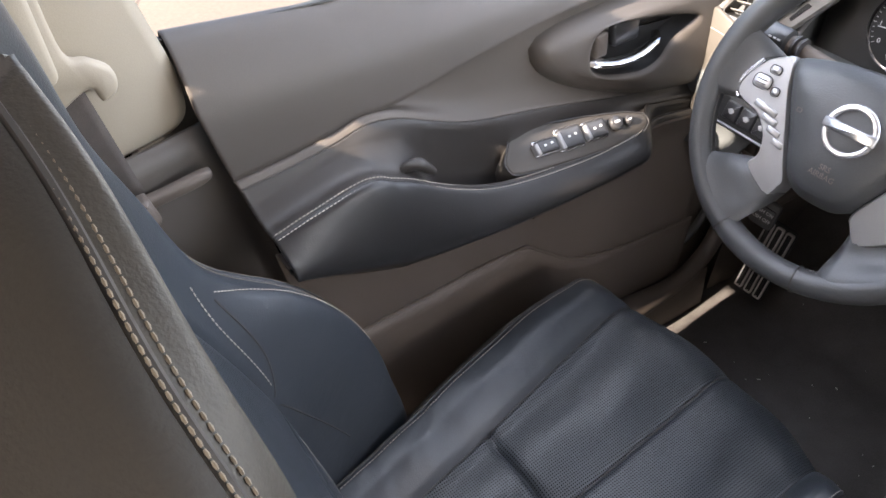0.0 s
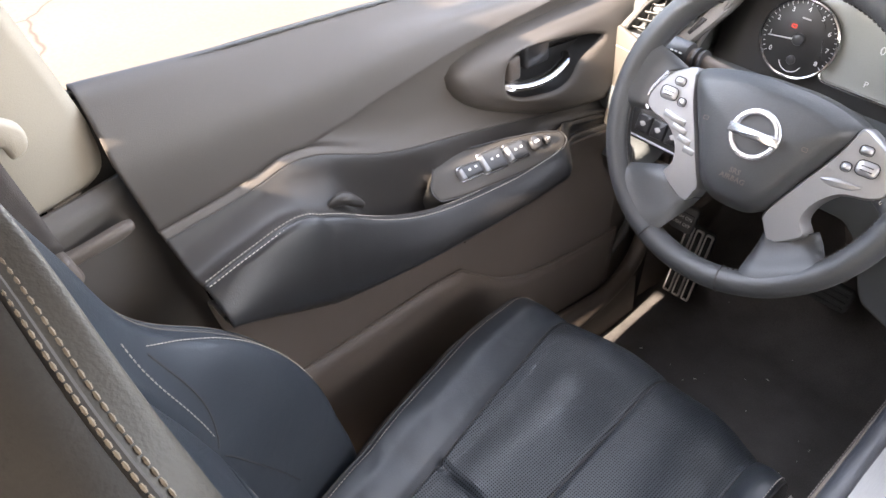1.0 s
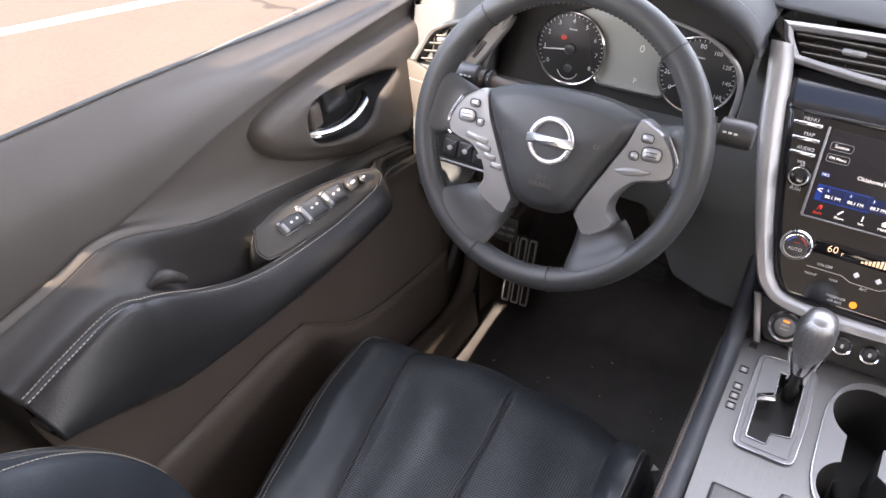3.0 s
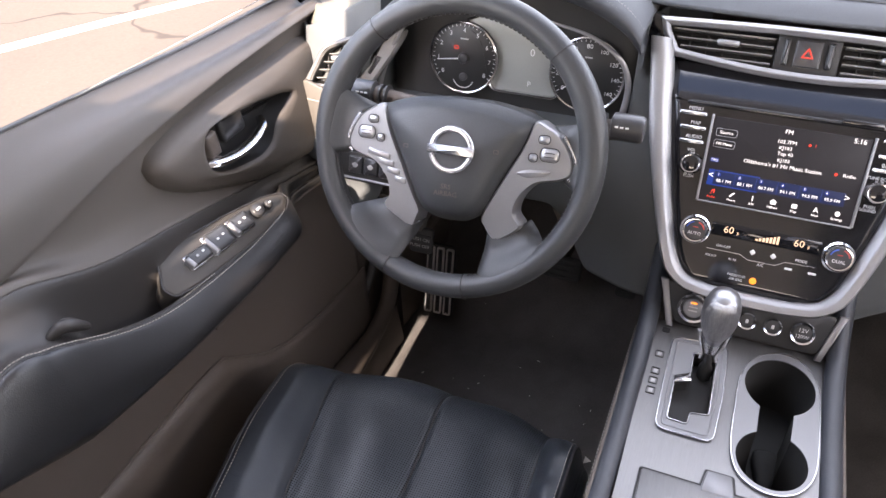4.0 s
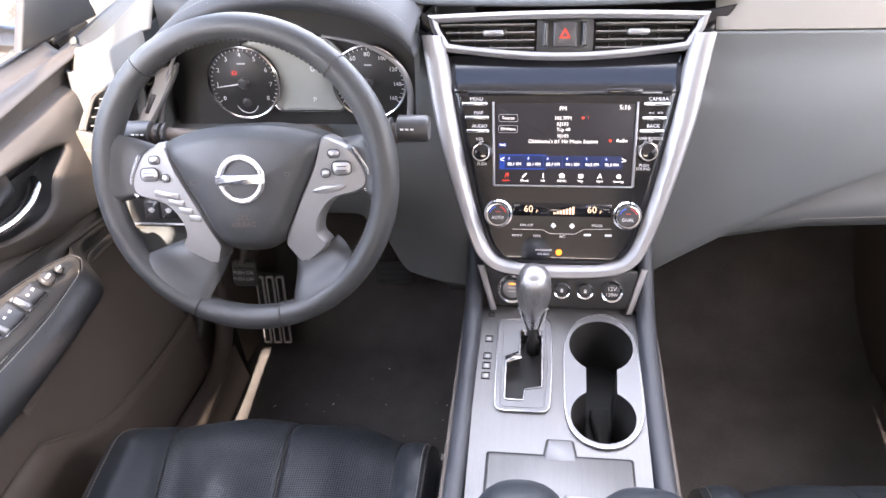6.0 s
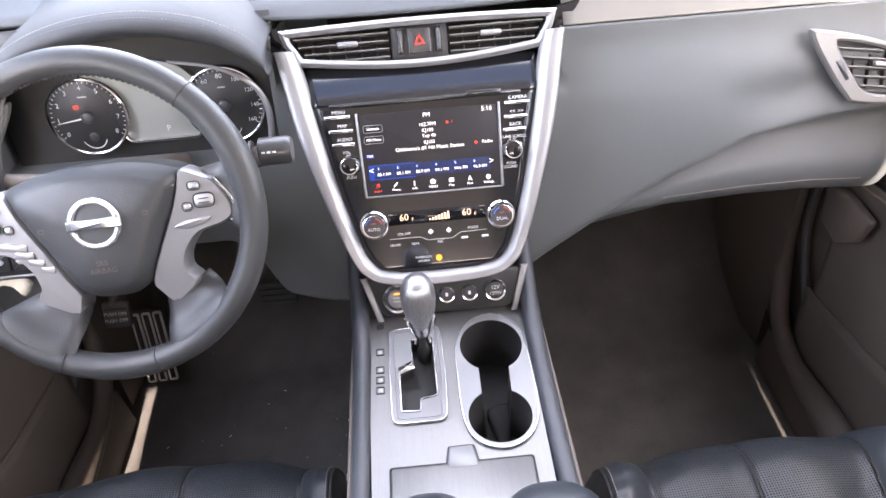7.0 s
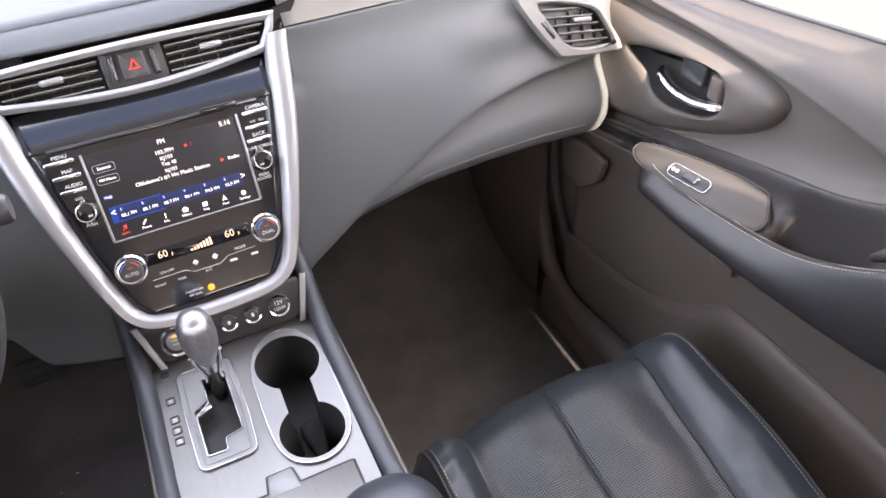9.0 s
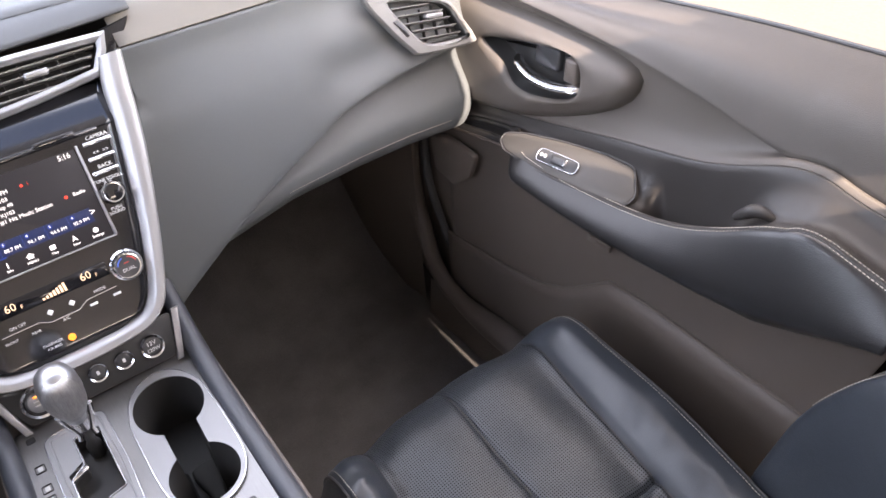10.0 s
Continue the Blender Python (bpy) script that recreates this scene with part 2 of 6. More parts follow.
def inset(pts, d):
    """A closed outline drawn inwards by d."""
    k = len(pts)
    area = sum(pts[i - 1][0] * pts[i][1] - pts[i][0] * pts[i - 1][1] for i in range(k))
    sgn = 1 if area > 0 else -1
    out = []
    for i in range(k):
        a, b, c = Vector(pts[i - 1]), Vector(pts[i]), Vector(pts[(i + 1) % k])
        e1 = (b - a).normalized() if (b - a).length > 1e-9 else Vector((0, 0))
        e2 = (c - b).normalized() if (c - b).length > 1e-9 else Vector((0, 0))
        n1, n2 = Vector((-e1.y, e1.x)), Vector((-e2.y, e2.x))
        n = n1 + n2
        if n.length < 1e-9:
            n = n1
        n.normalize()
        out.append(tuple(b + n * d * sgn / max(0.5, n.dot(n2) if n2.length else 1)))
    return out


def loops(bm, rings, m=None, closed=True, cap0=True, cap1=True):
    """Skins rings of equal length."""
    made = []
    for ring in rings:
        made.append([bm.verts.new(m @ Vector(p) if m else p) for p in ring])
    k = len(made[0])
    for a, b in zip(made, made[1:]):
        for i in range(k if closed else k - 1):
            j = (i + 1) % k
            try:
                bm.faces.new((a[i], a[j], b[j], b[i]))
            except ValueError:
                pass
    if closed and cap0:
        bm.faces.new(made[0][::-1])
    if closed and cap1:
        bm.faces.new(made[-1])
    return made


def at_z(pts, z):
    return [(p[0], p[1], z) for p in pts]


def plate(pts, depth, m, bevel=0.001, bm=None, base=0.0, dome=0.0):
    """An outline raised along the face's normal, with eased edges."""
    bm = bm or bmesh.new()
    rings = [at_z(pts, base), at_z(pts, base + depth - bevel), at_z(inset(pts, bevel * 0.4), base + depth - bevel * 0.4),
             at_z(inset(pts, bevel), base + depth)]
    if dome:
        cx, cy = np.mean([p[0] for p in pts]), np.mean([p[1] for p in pts])
        q = inset(pts, bevel)
        for f, h in ((0.8, 0.45), (0.5, 0.8), (0.2, 0.97)):
            rings.append([(cx + (p[0] - cx) * f, cy + (p[1] - cy) * f, base + depth + dome * h) for p in q])
    loops(bm, rings, m)
    return bm


def ring_plate(outer, inner, depth, m, bevel=0.0015, base=0.0, bm=None):
    """A frame between two outlines of equal length, with eased edges."""
    bm = bm or bmesh.new()
    rings = [at_z(outer, base), at_z(outer, base + depth - bevel), at_z(inset(outer, bevel), base + depth),
             at_z(inset(inner, -bevel), base + depth), at_z(inner, base + depth - bevel), at_z(inner, base)]
    made = loops(bm, rings, m, cap0=False, cap1=False)
    k = len(outer)
    for i in range(k):
        j = (i + 1) % k
        bm.faces.new((made[-1][i], made[-1][j], made[0][j], made[0][i]))
    return bm


def holed(outer, holes, depth, m, base=0.0):
    """A plate with openings that go through it."""
    bm = bmesh.new()
    edges = []
    for pts in (outer, *holes):
        vs = [bm.verts.new(m @ Vector((p[0], p[1], base + depth))) for p in pts]
        edges += [bm.edges.new((vs[i - 1], vs[i])) for i in range(len(vs))]
    bmesh.ops.triangle_fill(bm, use_beauty=True, use_dissolve=False, edges=edges)
    ext = bmesh.ops.extrude_face_region(bm, geom=bm.faces[:])
    down = m.to_3x3() @ Vector((0, 0, -depth))
    bmesh.ops.translate(bm, verts=[v for v in ext["geom"] if isinstance(v, bmesh.types.BMVert)], vec=down)
    return bm


def tube(path, radius, n=8, closed=False, m=None, bm=None, flat=1.0, caps=True):
    """A round bar along a path; radius may be a list."""
    bm = bm or bmesh.new()
    p = [Vector(q) for q in path]
    k = len(p)
    rad = radius if isinstance(radius, (list, tuple)) else [radius] * k
    rings = []
    ref = None
    for i in range(k):
        t = (p[(i + 1) % k] - p[i - 1]) if closed else (p[min(i + 1, k - 1)] - p[max(i - 1, 0)])
        t.normalize()
        if ref is None:
            ref = Vector((0, 0, 1)) if abs(t.z) < 0.9 else Vector((1, 0, 0))
        a = t.cross(ref).normalized()
        ref = a.cross(t).normalized()
        rings.append([p[i] + (a * math.cos(q) + ref * math.sin(q) * flat) * rad[i]
                      for q in (2 * math.pi * j / n for j in range(n))])
    if closed:
        rings.append(rings[0])
        loops(bm, rings, m, cap0=False, cap1=False)
        bmesh.ops.remove_doubles(bm, verts=bm.verts, dist=1e-6)
    else:
        loops(bm, rings, m, cap0=caps, cap1=caps)
    return bm


def sheet(f, us, vs, bm=None, uv=False):
    """A surface f(u, v) over two lists of values."""
    bm = bm or bmesh.new()
    rows = [[bm.verts.new(f(u, v)) for v in vs] for u in us]
    lay = bm.loops.layers.uv.new("uv") if uv else None
    for i in range(len(us) - 1):
        for j in range(len(vs) - 1):
            fc = bm.faces.new((rows[i][j], rows[i + 1][j], rows[i + 1][j + 1], rows[i][j + 1]))
            if uv:
                for lp, (a, b) in zip(fc.loops, ((i, j), (i + 1, j), (i + 1, j + 1), (i, j + 1))):
                    lp[lay].uv = (us[a], vs[b])
    return bm


def lin(a, b, n):
    return [a + (b - a) * i / n for i in range(n + 1)]


def sstep(a, b, x):
    t = min(1.0, max(0.0, (x - a) / (b - a)))
    return t * t * (3 - 2 * t)


def stitches(path, step=0.0055, length=0.0038, r=0.0007, bm=None):
    """Short thread stitches along a path."""
    bm = bm or bmesh.new()
    p = [Vector(q) for q in path]
    d, acc = [], 0.0
    for a, b in zip(p, p[1:]):
        d.append((acc, a, b))
        acc += (b - a).length
    s, i = 0.0, 0
    while s + length < acc:
        def point(q):
            for a0, a, b in reversed(d):
                if q >= a0:
                    return a + (b - a).normalized() * (q - a0)
        a, b = point(s), point(s + length)
        if (b - a).length > 1e-5:
            tube([a, (a + b) / 2, b], [r * 0.6, r, r * 0.6], n=5, bm=bm)
        s += step
    return bm


def lettering(name, body, size, m, mat, parent, align="CENTER", thick=0.0):
    """Words in the built-in font, lying on a face."""
    cu = bpy.data.curves.new(name, "FONT")
    cu.body, cu.size, cu.align_x, cu.align_y, cu.extrude = body, size, align, "CENTER", 0.00015
    cu.resolution_u = 2
    tmp = bpy.data.objects.new(name, cu)
    me = bpy.data.meshes.new_from_object(tmp)
    bpy.data.objects.remove(tmp)
    me.name = name
    me.transform(m)
    me.materials.clear()
    me.materials.append(mat)
    ob = new(name, me)
    ob.parent = parent
    return ob


def on(m, u, v, w=0.0):
    """The face's frame moved to (u, v) on it and lifted by w."""
    return m @ Matrix.Translation((u, v, w))


# ---- ground and car shell ----
GROUND_Z = -0.36


def ground_material():
    m = material("sunlit_concrete", (0.178, 0.142, 0.111), 0.9, vary=0.12, scale=1.3, bump=0.5, bump_scale=60)
    nt = m.node_tree
    b = nt.nodes["Principled BSDF"]
    tc = next(n for n in nt.nodes if n.type == "TEX_COORD")
    # thin cracks
    ns = nt.nodes.new("ShaderNodeTexNoise")
    ns.inputs["Scale"].default_value = 2.5
    nt.links.new(tc.outputs["Object"], ns.inputs["Vector"])
    ad = nt.nodes.new("ShaderNodeVectorMath")
    ad.operation = "MULTIPLY_ADD"
    ad.inputs[1].default_value = (0.5, 0.5, 0.5)
    nt.links.new(ns.outputs["Color"], ad.inputs[0])
    nt.links.new(tc.outputs["Object"], ad.inputs[2])
    vo = nt.nodes.new("ShaderNodeTexVoronoi")
    vo.feature = "DISTANCE_TO_EDGE"
    vo.inputs["Scale"].default_value = 0.45
    nt.links.new(ad.outputs[0], vo.inputs["Vector"])
    mr = nt.nodes.new("ShaderNodeMapRange")
    mr.inputs[1].default_value, mr.inputs[2].default_value = 0.002, 0.008
    mr.inputs[3].default_value, mr.inputs[4].default_value = 0.55, 1.0
    nt.links.new(vo.outputs["Distance"], mr.inputs[0])
    mx = nt.nodes.new("ShaderNodeMix")
    mx.data_type, mx.blend_type = "RGBA", "MULTIPLY"
    mx.inputs["Factor"].default_value = 1.0
    ramp = next(n for n in nt.nodes if n.type == "VALTORGB")
    nt.links.new(ramp.outputs[0], mx.inputs["A"])
    nt.links.new(mr.outputs[0], mx.inputs["B"])
    nt.links.new(mx.outputs["Result"], b.inputs["Base Color"])
    return m


bm = bmesh.new()
vals = [-400, -60, -15, -5, 0, 5, 15, 60, 400]
sheet(lambda u, v: (u, v, GROUND_Z), vals, vals, bm)
tagged(link_mesh("ground", bm, ground_material()), "pale sunlit concrete parking lot with thin cracks", "ground", kind="structure")
LINE = material("white_road_paint", (0.78, 0.77, 0.73), 0.8, vary=0.1, scale=5, bump=0.3, bump_scale=80)


def parking_line(x, y, ang, length):
    m = pose(x, y, GROUND_Z, 0, 0, ang)
    tagged(link_mesh("parking_line", plate(rect(0.1, length, 0, 0), 0.004, m, 0.001), LINE),
           "white painted parking line on the concrete", "marking", kind="structure")


parking_line(-3.35, 4.05, -27.3, 5.2)


def shell():
    """Plain roof, rear and lower sides that close the cabin round the camera."""
    def roof(u, v):
        # front edge a little bowed; the sides draw in towards the windscreen
        front = 1.17 - 0.06 * (abs(u) / 0.6) ** 4
        y = -2.0 + (front + 2.0) * v
        return (u * 0.87, y, 1.40 - 0.10 * (u / 0.68) ** 2 - 0.05 * sstep(0.6, 1.25, y))
    us, vs = lin(-0.68, 0.68, 34), lin(0, 1, 66)
    bm = sheet(roof, us, vs)
    ob = tagged(link_mesh("ceiling", bm, HEADLINER), "light cloth car headliner", "ceiling", kind="structure")
    so = ob.modifiers.new("thickness", "SOLIDIFY")
    so.thickness, so.offset = 0.03, 1
    tagged(link_mesh("wall_rear", plate(rect(1.6, 1.2, 0, 0.35), 0.03, frame_at((0, -2.0, 0.1), (1, 0, 0), (0, 0, 1))), HARD),
           "dark rear end of the cabin", "wall", kind="structure")
    for s in (-1, 1):
        side = frame_at((s * 0.80, -0.75, 0.36), (0, s, 0), (0, 0, 1))
        tagged(link_mesh("wall_side", plate(rect(2.5, 0.95, 0, 0.0), 0.03, side), HARD), "dark lower rear side of the cabin",
               "wall", kind="structure")
        # sloping front roof post beside the windscreen
        bm = tube(cr([(s * 0.605, 1.05, 1.28), (s * 0.635, 1.25, 1.17), (s * 0.69, 1.42, 1.08), (s * 0.77, 1.9, 0.86)], 4), 0.03, 10, flat=0.7)
        tagged(link_mesh("trim_front_post", bm, HEADLINER), "light cloth trim of the windscreen post", "post trim", kind="structure")
        # out of view; its bends are there to shape the sun patches inside
        bm = tube(cr([(s * 0.605, 1.05, 1.28), (s * 0.600, 0.80, 1.29), (s * 0.600, 0.34, 1.30), (s * (0.626 if s > 0 else 0.600), 0.20, 1.30), (s * (0.622 if s > 0 else 0.598), 0.02, 1.30), (s * 0.582, -0.13, 1.30), (s * 0.592, -0.185, 1.30), (s * 0.620, -0.25, 1.30), (s * 0.640, -0.305, 1.30), (s * 0.645, -0.35, 1.30), (s * 0.625, -0.45, 1.30), (s * 0.595, -0.56, 1.29), (s * 0.59, -1.8, 1.28)], 5), 0.03, 10)
        tagged(link_mesh("trim_roof_rail", bm, HEADLINER), "light cloth roof rail trim, unseen, bent to shape the sun patches", "rail trim", kind="structure")
    for s in (-1, 1):
        tagged(link_mesh("wall_cowl", plate(rect(0.56, 0.92, 0, 0), 0.02, frame_at((s * 0.725, 1.672, 0.33), (0, s, 0), (0, 0, 1))), HARD),
               "dark body side beside the footwell", "wall", kind="structure")
    # firewall under the windscreen
    tagged(link_mesh("wall_front", plate(rect(1.6, 1.16, 0, 0), 0.03, frame_at((0, 1.93, 0.28), (1, 0, 0), (0, 0, 1))), HARD),
           "dark bulkhead in front of the footwells", "wall", kind="structure")


shell()


def floor_z(x, y):
    z = 0.005 + 0.42 * max(0, min(1, (y - 1.56) / 0.36)) ** 1.2
    return z + 0.006 * math.sin(9 * x + 2 * y)


bm = sheet(lambda x, y: (x, y, floor_z(x, y) + 0.003 * noise.noise(Vector((x * 30, y * 30, 0)))),
           lin(-0.78, 0.78, 80), lin(-1.95, 1.93, 180))
tagged(link_mesh("floor", bm, CARPET), "black loop carpet on the cabin floor", "carpet", kind="structure")

# ---- dashboard ----
S28 = radians(28)
STACK = frame_at((0, 1.23, 0.66), (1, 0, 0), (0, math.sin(S28), math.cos(S28)))


def fascia_y(z):
    return 1.34 - 0.07 * (0.84 - z) / 0.29


def crease_z(x):
    return float(np.interp(x, [.12, .15, .246, .329, .433, .536, .64, .72], [.51, .531, .589, .629, .673, .692, .697, .695]))


def under_z(x):
    return float(np.interp(x, [.12, .135, .215, .337, .452, .545, .62, .70], [.50, .512, .551, .573, .579, .579, .575, .572]))


def dash_section(x):
    """Side section of the dashboard at a distance x from the middle of the car: from the deck down to the underside."""
    zc, zu = crease_z(x), under_z(x)
    yc, yu = fascia_y(zc), fascia_y(zu)
    bow = -0.010 * math.sin(math.pi * min(1, max(0, (x - .12) / .58)))
    end = 0.05 * sstep(0.64, 0.72, x)
    pts = [(1.336, 0.829), (1.334 + bow * .5, 0.80), (fascia_y(.76) + bow, 0.76), (fascia_y(max(.70, zc + .05)) + bow, max(.72, zc + 0.04)),
           (yc + bow - 0.004, zc + 0.006), (yc + bow, zc - 0.002), (yc + 0.016, zc - 0.012), (yc + 0.022, zc * .7 + zu * .3),
           (yu + 0.018, zc * .3 + zu * .7), (yu + 0.022, zu - 0.006), (yu + 0.05, zu - 0.016), (1.46, zu + 0.01)]
    pts = [(y + end + 0.07 * sstep(0.770, 0.795, z) * (1 - sstep(0.170, 0.182, x)), z) for y, z in pts]
    return cr(pts, 5)


dash = thing("dashboard", "dark grey soft-touch dashboard with silver trimmed vents", "dashboard")


def build_dash():
    xs = lin(0.125, 0.70, 60)
    secs = [dash_section(x) for x in xs]
    bm = bmesh.new()
    loops(bm, [[(x, p[0], p[1]) for p in s] for x, s in zip(xs, secs)], closed=False)
    part("glovebox_panel", bm, SOFT, dash, "dark grey soft panel with a sweeping crease", thick=0.004, sharp=50)
    # seam of the glovebox lid
    line = [(x, fascia_y(under_z(x)) + 0.016, under_z(x) + 0.006) for x in lin(0.33, 0.62, 30)]
    part("lid_gap", tube(line, 0.0012, 6), THREAD_DARK, dash)

    # light band above, then the upper deck
    for s, x0 in ((1, 0.185), (-1, 0.56)):
        prof = cr([(1.337, 0.830), (1.345, 0.838), (1.362, 0.856), (1.375, 0.866), (1.39, 0.868)], 4)
        xs = lin(x0, 0.735, 30)

        def band(x, q):
            p = prof[int(q)]
            if s < 0:
                k = 1 - 0.45 * sstep(0.56, 0.66, x)
                return (-x, 1.343 + (p[0] - 1.337) * k + 0.05 * sstep(0.695, 0.735, x), 0.842 + (p[1] - 0.830) * k - 0.066 * sstep(0.54, 0.72, x))
            return (s * x, p[0] + 0.06 * sstep(0.60, 0.76, x), p[1] - 0.05 * sstep(0.52, 0.74, x))
        part("upper_band", sheet(band, xs, list(range(len(prof)))), BAND, dash, "pale satin band along the dashboard", thick=0.003)

    def deck(x, v):
        y = 1.385 + 0.56 * v + (0.06 * sstep(0.60, 0.76, x) if x > 0 else 0.05 * sstep(0.695, 0.735, -x))
        drop = 0.05 * sstep(0.52, 0.74, x) if x > 0 else 0.060 * sstep(0.54, 0.72, -x)
        w = sstep(0.56, 0.66, -x)
        y, drop = y - 0.024 * w * (1 - v), drop + 0.017 * w
        return (x, y, 0.868 + 0.012 * math.sin(math.pi * min(1, v * 1.2)) - drop - 0.02 * v + 0.01 * (1 - (x / .7) ** 2))
    part("upper_deck", sheet(deck, lin(-0.74, 0.74, 50), lin(0, 1, 20)), DECK, dash, "dark grey soft dashboard top", thick=0.006)

    for i in range(3):
        gx, gy = -0.620 + 0.013 * i, 1.464 + 0.012 * i
        part("defroster_slot", plate(rect(0.016, 0.007, gx, gy, 0.002), 0.006, Matrix.Translation((0, 0, 0.845 + 0.004 * i)), 0.0008), BLACK, dash)
    # lip of the deck that comes down to the middle vent
    def lip(x, v):
        return (x, 1.347 + 0.041 * v + 0.010 * (x / 0.2) ** 2 * (1 - v), 0.8625 + 0.0155 * math.sin(v * math.pi / 2) - 0.002 * (1 - (x / 0.2) ** 2) * (1 - v))
    part("deck_lip", sheet(lip, lin(-0.215, 0.215, 40), lin(0, 1, 8)), DECK, dash, "dark grey soft dashboard edge", thick=0.003)

    # driver's side fascia, recessed round the instruments
    def left(x, q):
        # arched cut-out under the steering column; the top edge falls towards the door
        foot = 0.47 + 0.10 * sstep(-0.62, -0.55, x) * (1 - sstep(-0.30, -0.22, x))
        crown = 0.845 - 0.066 * sstep(0.54, 0.72, -x)
        z = foot + (crown - foot) * q
        y = fascia_y(z) + 0.004
        m = sstep(-0.575, -0.565, x) * (1 - sstep(-0.203, -0.197, x)) * sstep(0.690, 0.70, z)
        y += 0.055 * m
        y += 0.05 * sstep(0.695, 0.735, -x)
        y -= 0.023 * math.exp(-((z - 0.60) / 0.06) ** 2) * sstep(0.58, 0.66, -x)
        # sweeps back under the rim beside the centre stack, and behind the middle vent
        y += 0.05 * sstep(0.62, 0.50, z) * sstep(-0.13, -0.3, x)
        y += 0.07 * sstep(0.770, 0.795, z) * sstep(-0.19, -0.175, x)
        return (x, y, z)
    zs = lin(0, 1, 90)
    part("driver_fascia", sheet(left, lin(-0.735, -0.12, 130), zs), SOFT, dash, thick=0.004, sharp=50)

    em = frame_at((0, 1.263, 0), (1, 0, 0), (0, 0.02, 1))
    ep = rounded([(-0.682, 0.722), (-0.684, 0.64), (-0.691, 0.592), (-0.684, 0.563), (-0.667, 0.549), (-0.622, 0.553), (-0.616, 0.70)], 0.008, 3)
    panel = part("end_panel", plate(ep, 0.005, em, 0.002), END_TRIM, dash, "pale plastic end panel below the vent")
    part("end_slot", plate(rect(0.010, 0.034, -0.665, 0.587, 0.002), 0.0015, on(em, 0, 0, 0.005), 0.0004), BLACK, panel)
    part("slot_key", plate(rect(0.005, 0.026, -0.663, 0.586, 0.002), 0.003, on(em, 0, 0, 0.005), 0.001), END_TRIM, panel)
    part("end_seam", tube([(-0.683, 0.690, 0.0052), (-0.65, 0.688, 0.0052), (-0.617, 0.684, 0.0052)], 0.0009, 5, m=em), THREAD_DARK, panel)

    def knee(u, v):
        x = -0.29 + 0.16 * u
        y = 1.31 - 0.02 * math.sin(math.pi * u) + 0.09 * v
        z = 0.555 - 0.09 * v - 0.02 * math.cos(math.pi * u) * v
        return (x, y, z)
    part("knee_panel", sheet(knee, lin(0, 1, 30), lin(0, 1, 12)), HARD, dash, thick=0.005)


build_dash()


def side_vent(s):
    """Corner vent: silver frame, slats and a thumb tab. s: -1 driver's, 1 passenger's side."""
    m = frame_at((s * (0.597 if s > 0 else 0.618), 1.296, 0.752 if s > 0 else 0.748), (1, 0.0, 0), (0, 0.28, 1))
    q = [(-0.098, 0.051), (-0.088, 0.057), (-0.015, 0.040), (0.032, 0.019), (0.050, -0.008), (0.067, -0.041), (0.058, -0.051), (-0.027, -0.042), (-0.046, -0.029), (-0.077, 0.014)]
    q = [(s * a, b) for a, b in q]
    outer = cr(q, 4, True)
    v = new("corner_vent")
    v.parent = dash
    inner = cr([(s * a, b) for a, b in [(-0.064, 0.037), (-0.055, 0.040), (-0.025, 0.034), (0.014, 0.021), (0.030, 0.010), (0.042, -0.012), (0.052, -0.033), (0.046, -0.038), (-0.014, -0.030), (-0.040, -0.002)]], 4, True)
    part("vent_frame", ring_plate(outer, inner, 0.012, m, 0.003, -0.004), VENT_FRAME, v, "satin silver vent frame")
    part("vent_back", plate(inner, 0.002, m, 0.0005, base=-0.03), BLACK, v)
    bm = bmesh.new()
    loops(bm, [at_z(inner, -0.03), at_z(inner, 0.0)], m, cap0=False, cap1=False)
    part("vent_wall", bm, BLACK, v)
    for a, b, vv in ((-0.058, 0.004, 0.026), (-0.053, 0.026, 0.013), (-0.044, 0.036, 0.0), (-0.034, 0.044, -0.013), (-0.024, 0.048, -0.026)):
        mm = on(m, s * (a + b) / 2, vv, -0.006) @ pose(0, 0, 0, 0, 0, -s * 8) @ pose(0, 0, 0, 70, 0, 0)
        part("slat", plate(rect(b - a, 0.011), 0.0018, mm, 0.0006), SLAT, v)
    for a in (-0.030, -0.008, 0.014, 0.034):
        mm = on(m, s * a, -0.006, -0.016) @ pose(0, 0, 0, 0, 90, 0)
        part("fin", plate(rect(0.012, 0.046), 0.0015, mm, 0.0005), BLACK, v)
    part("thumb_tab", plate(rect(0.03, 0.007, s * 0.006, 0.006, 0.003), 0.009, on(m, 0, 0, -0.004) @ pose(0, 0, 0, 0, 0, -s * 8), 0.002), SATIN, v, "silver vent tab")
    part("wheel_slider", plate(rounded([(s * -0.066, 0.016), (s * -0.057, 0.018), (s * -0.042, -0.009), (s * -0.048, -0.012)][::s], 0.002, 3), 0.010, on(m, 0, 0, -0.001), 0.002), SWITCH, v)


side_vent(1)
side_vent(-1)

# ---- centre stack ----
stack = thing("center_stack", "gloss black center stack with lit radio screen and silver surround", "center stack")


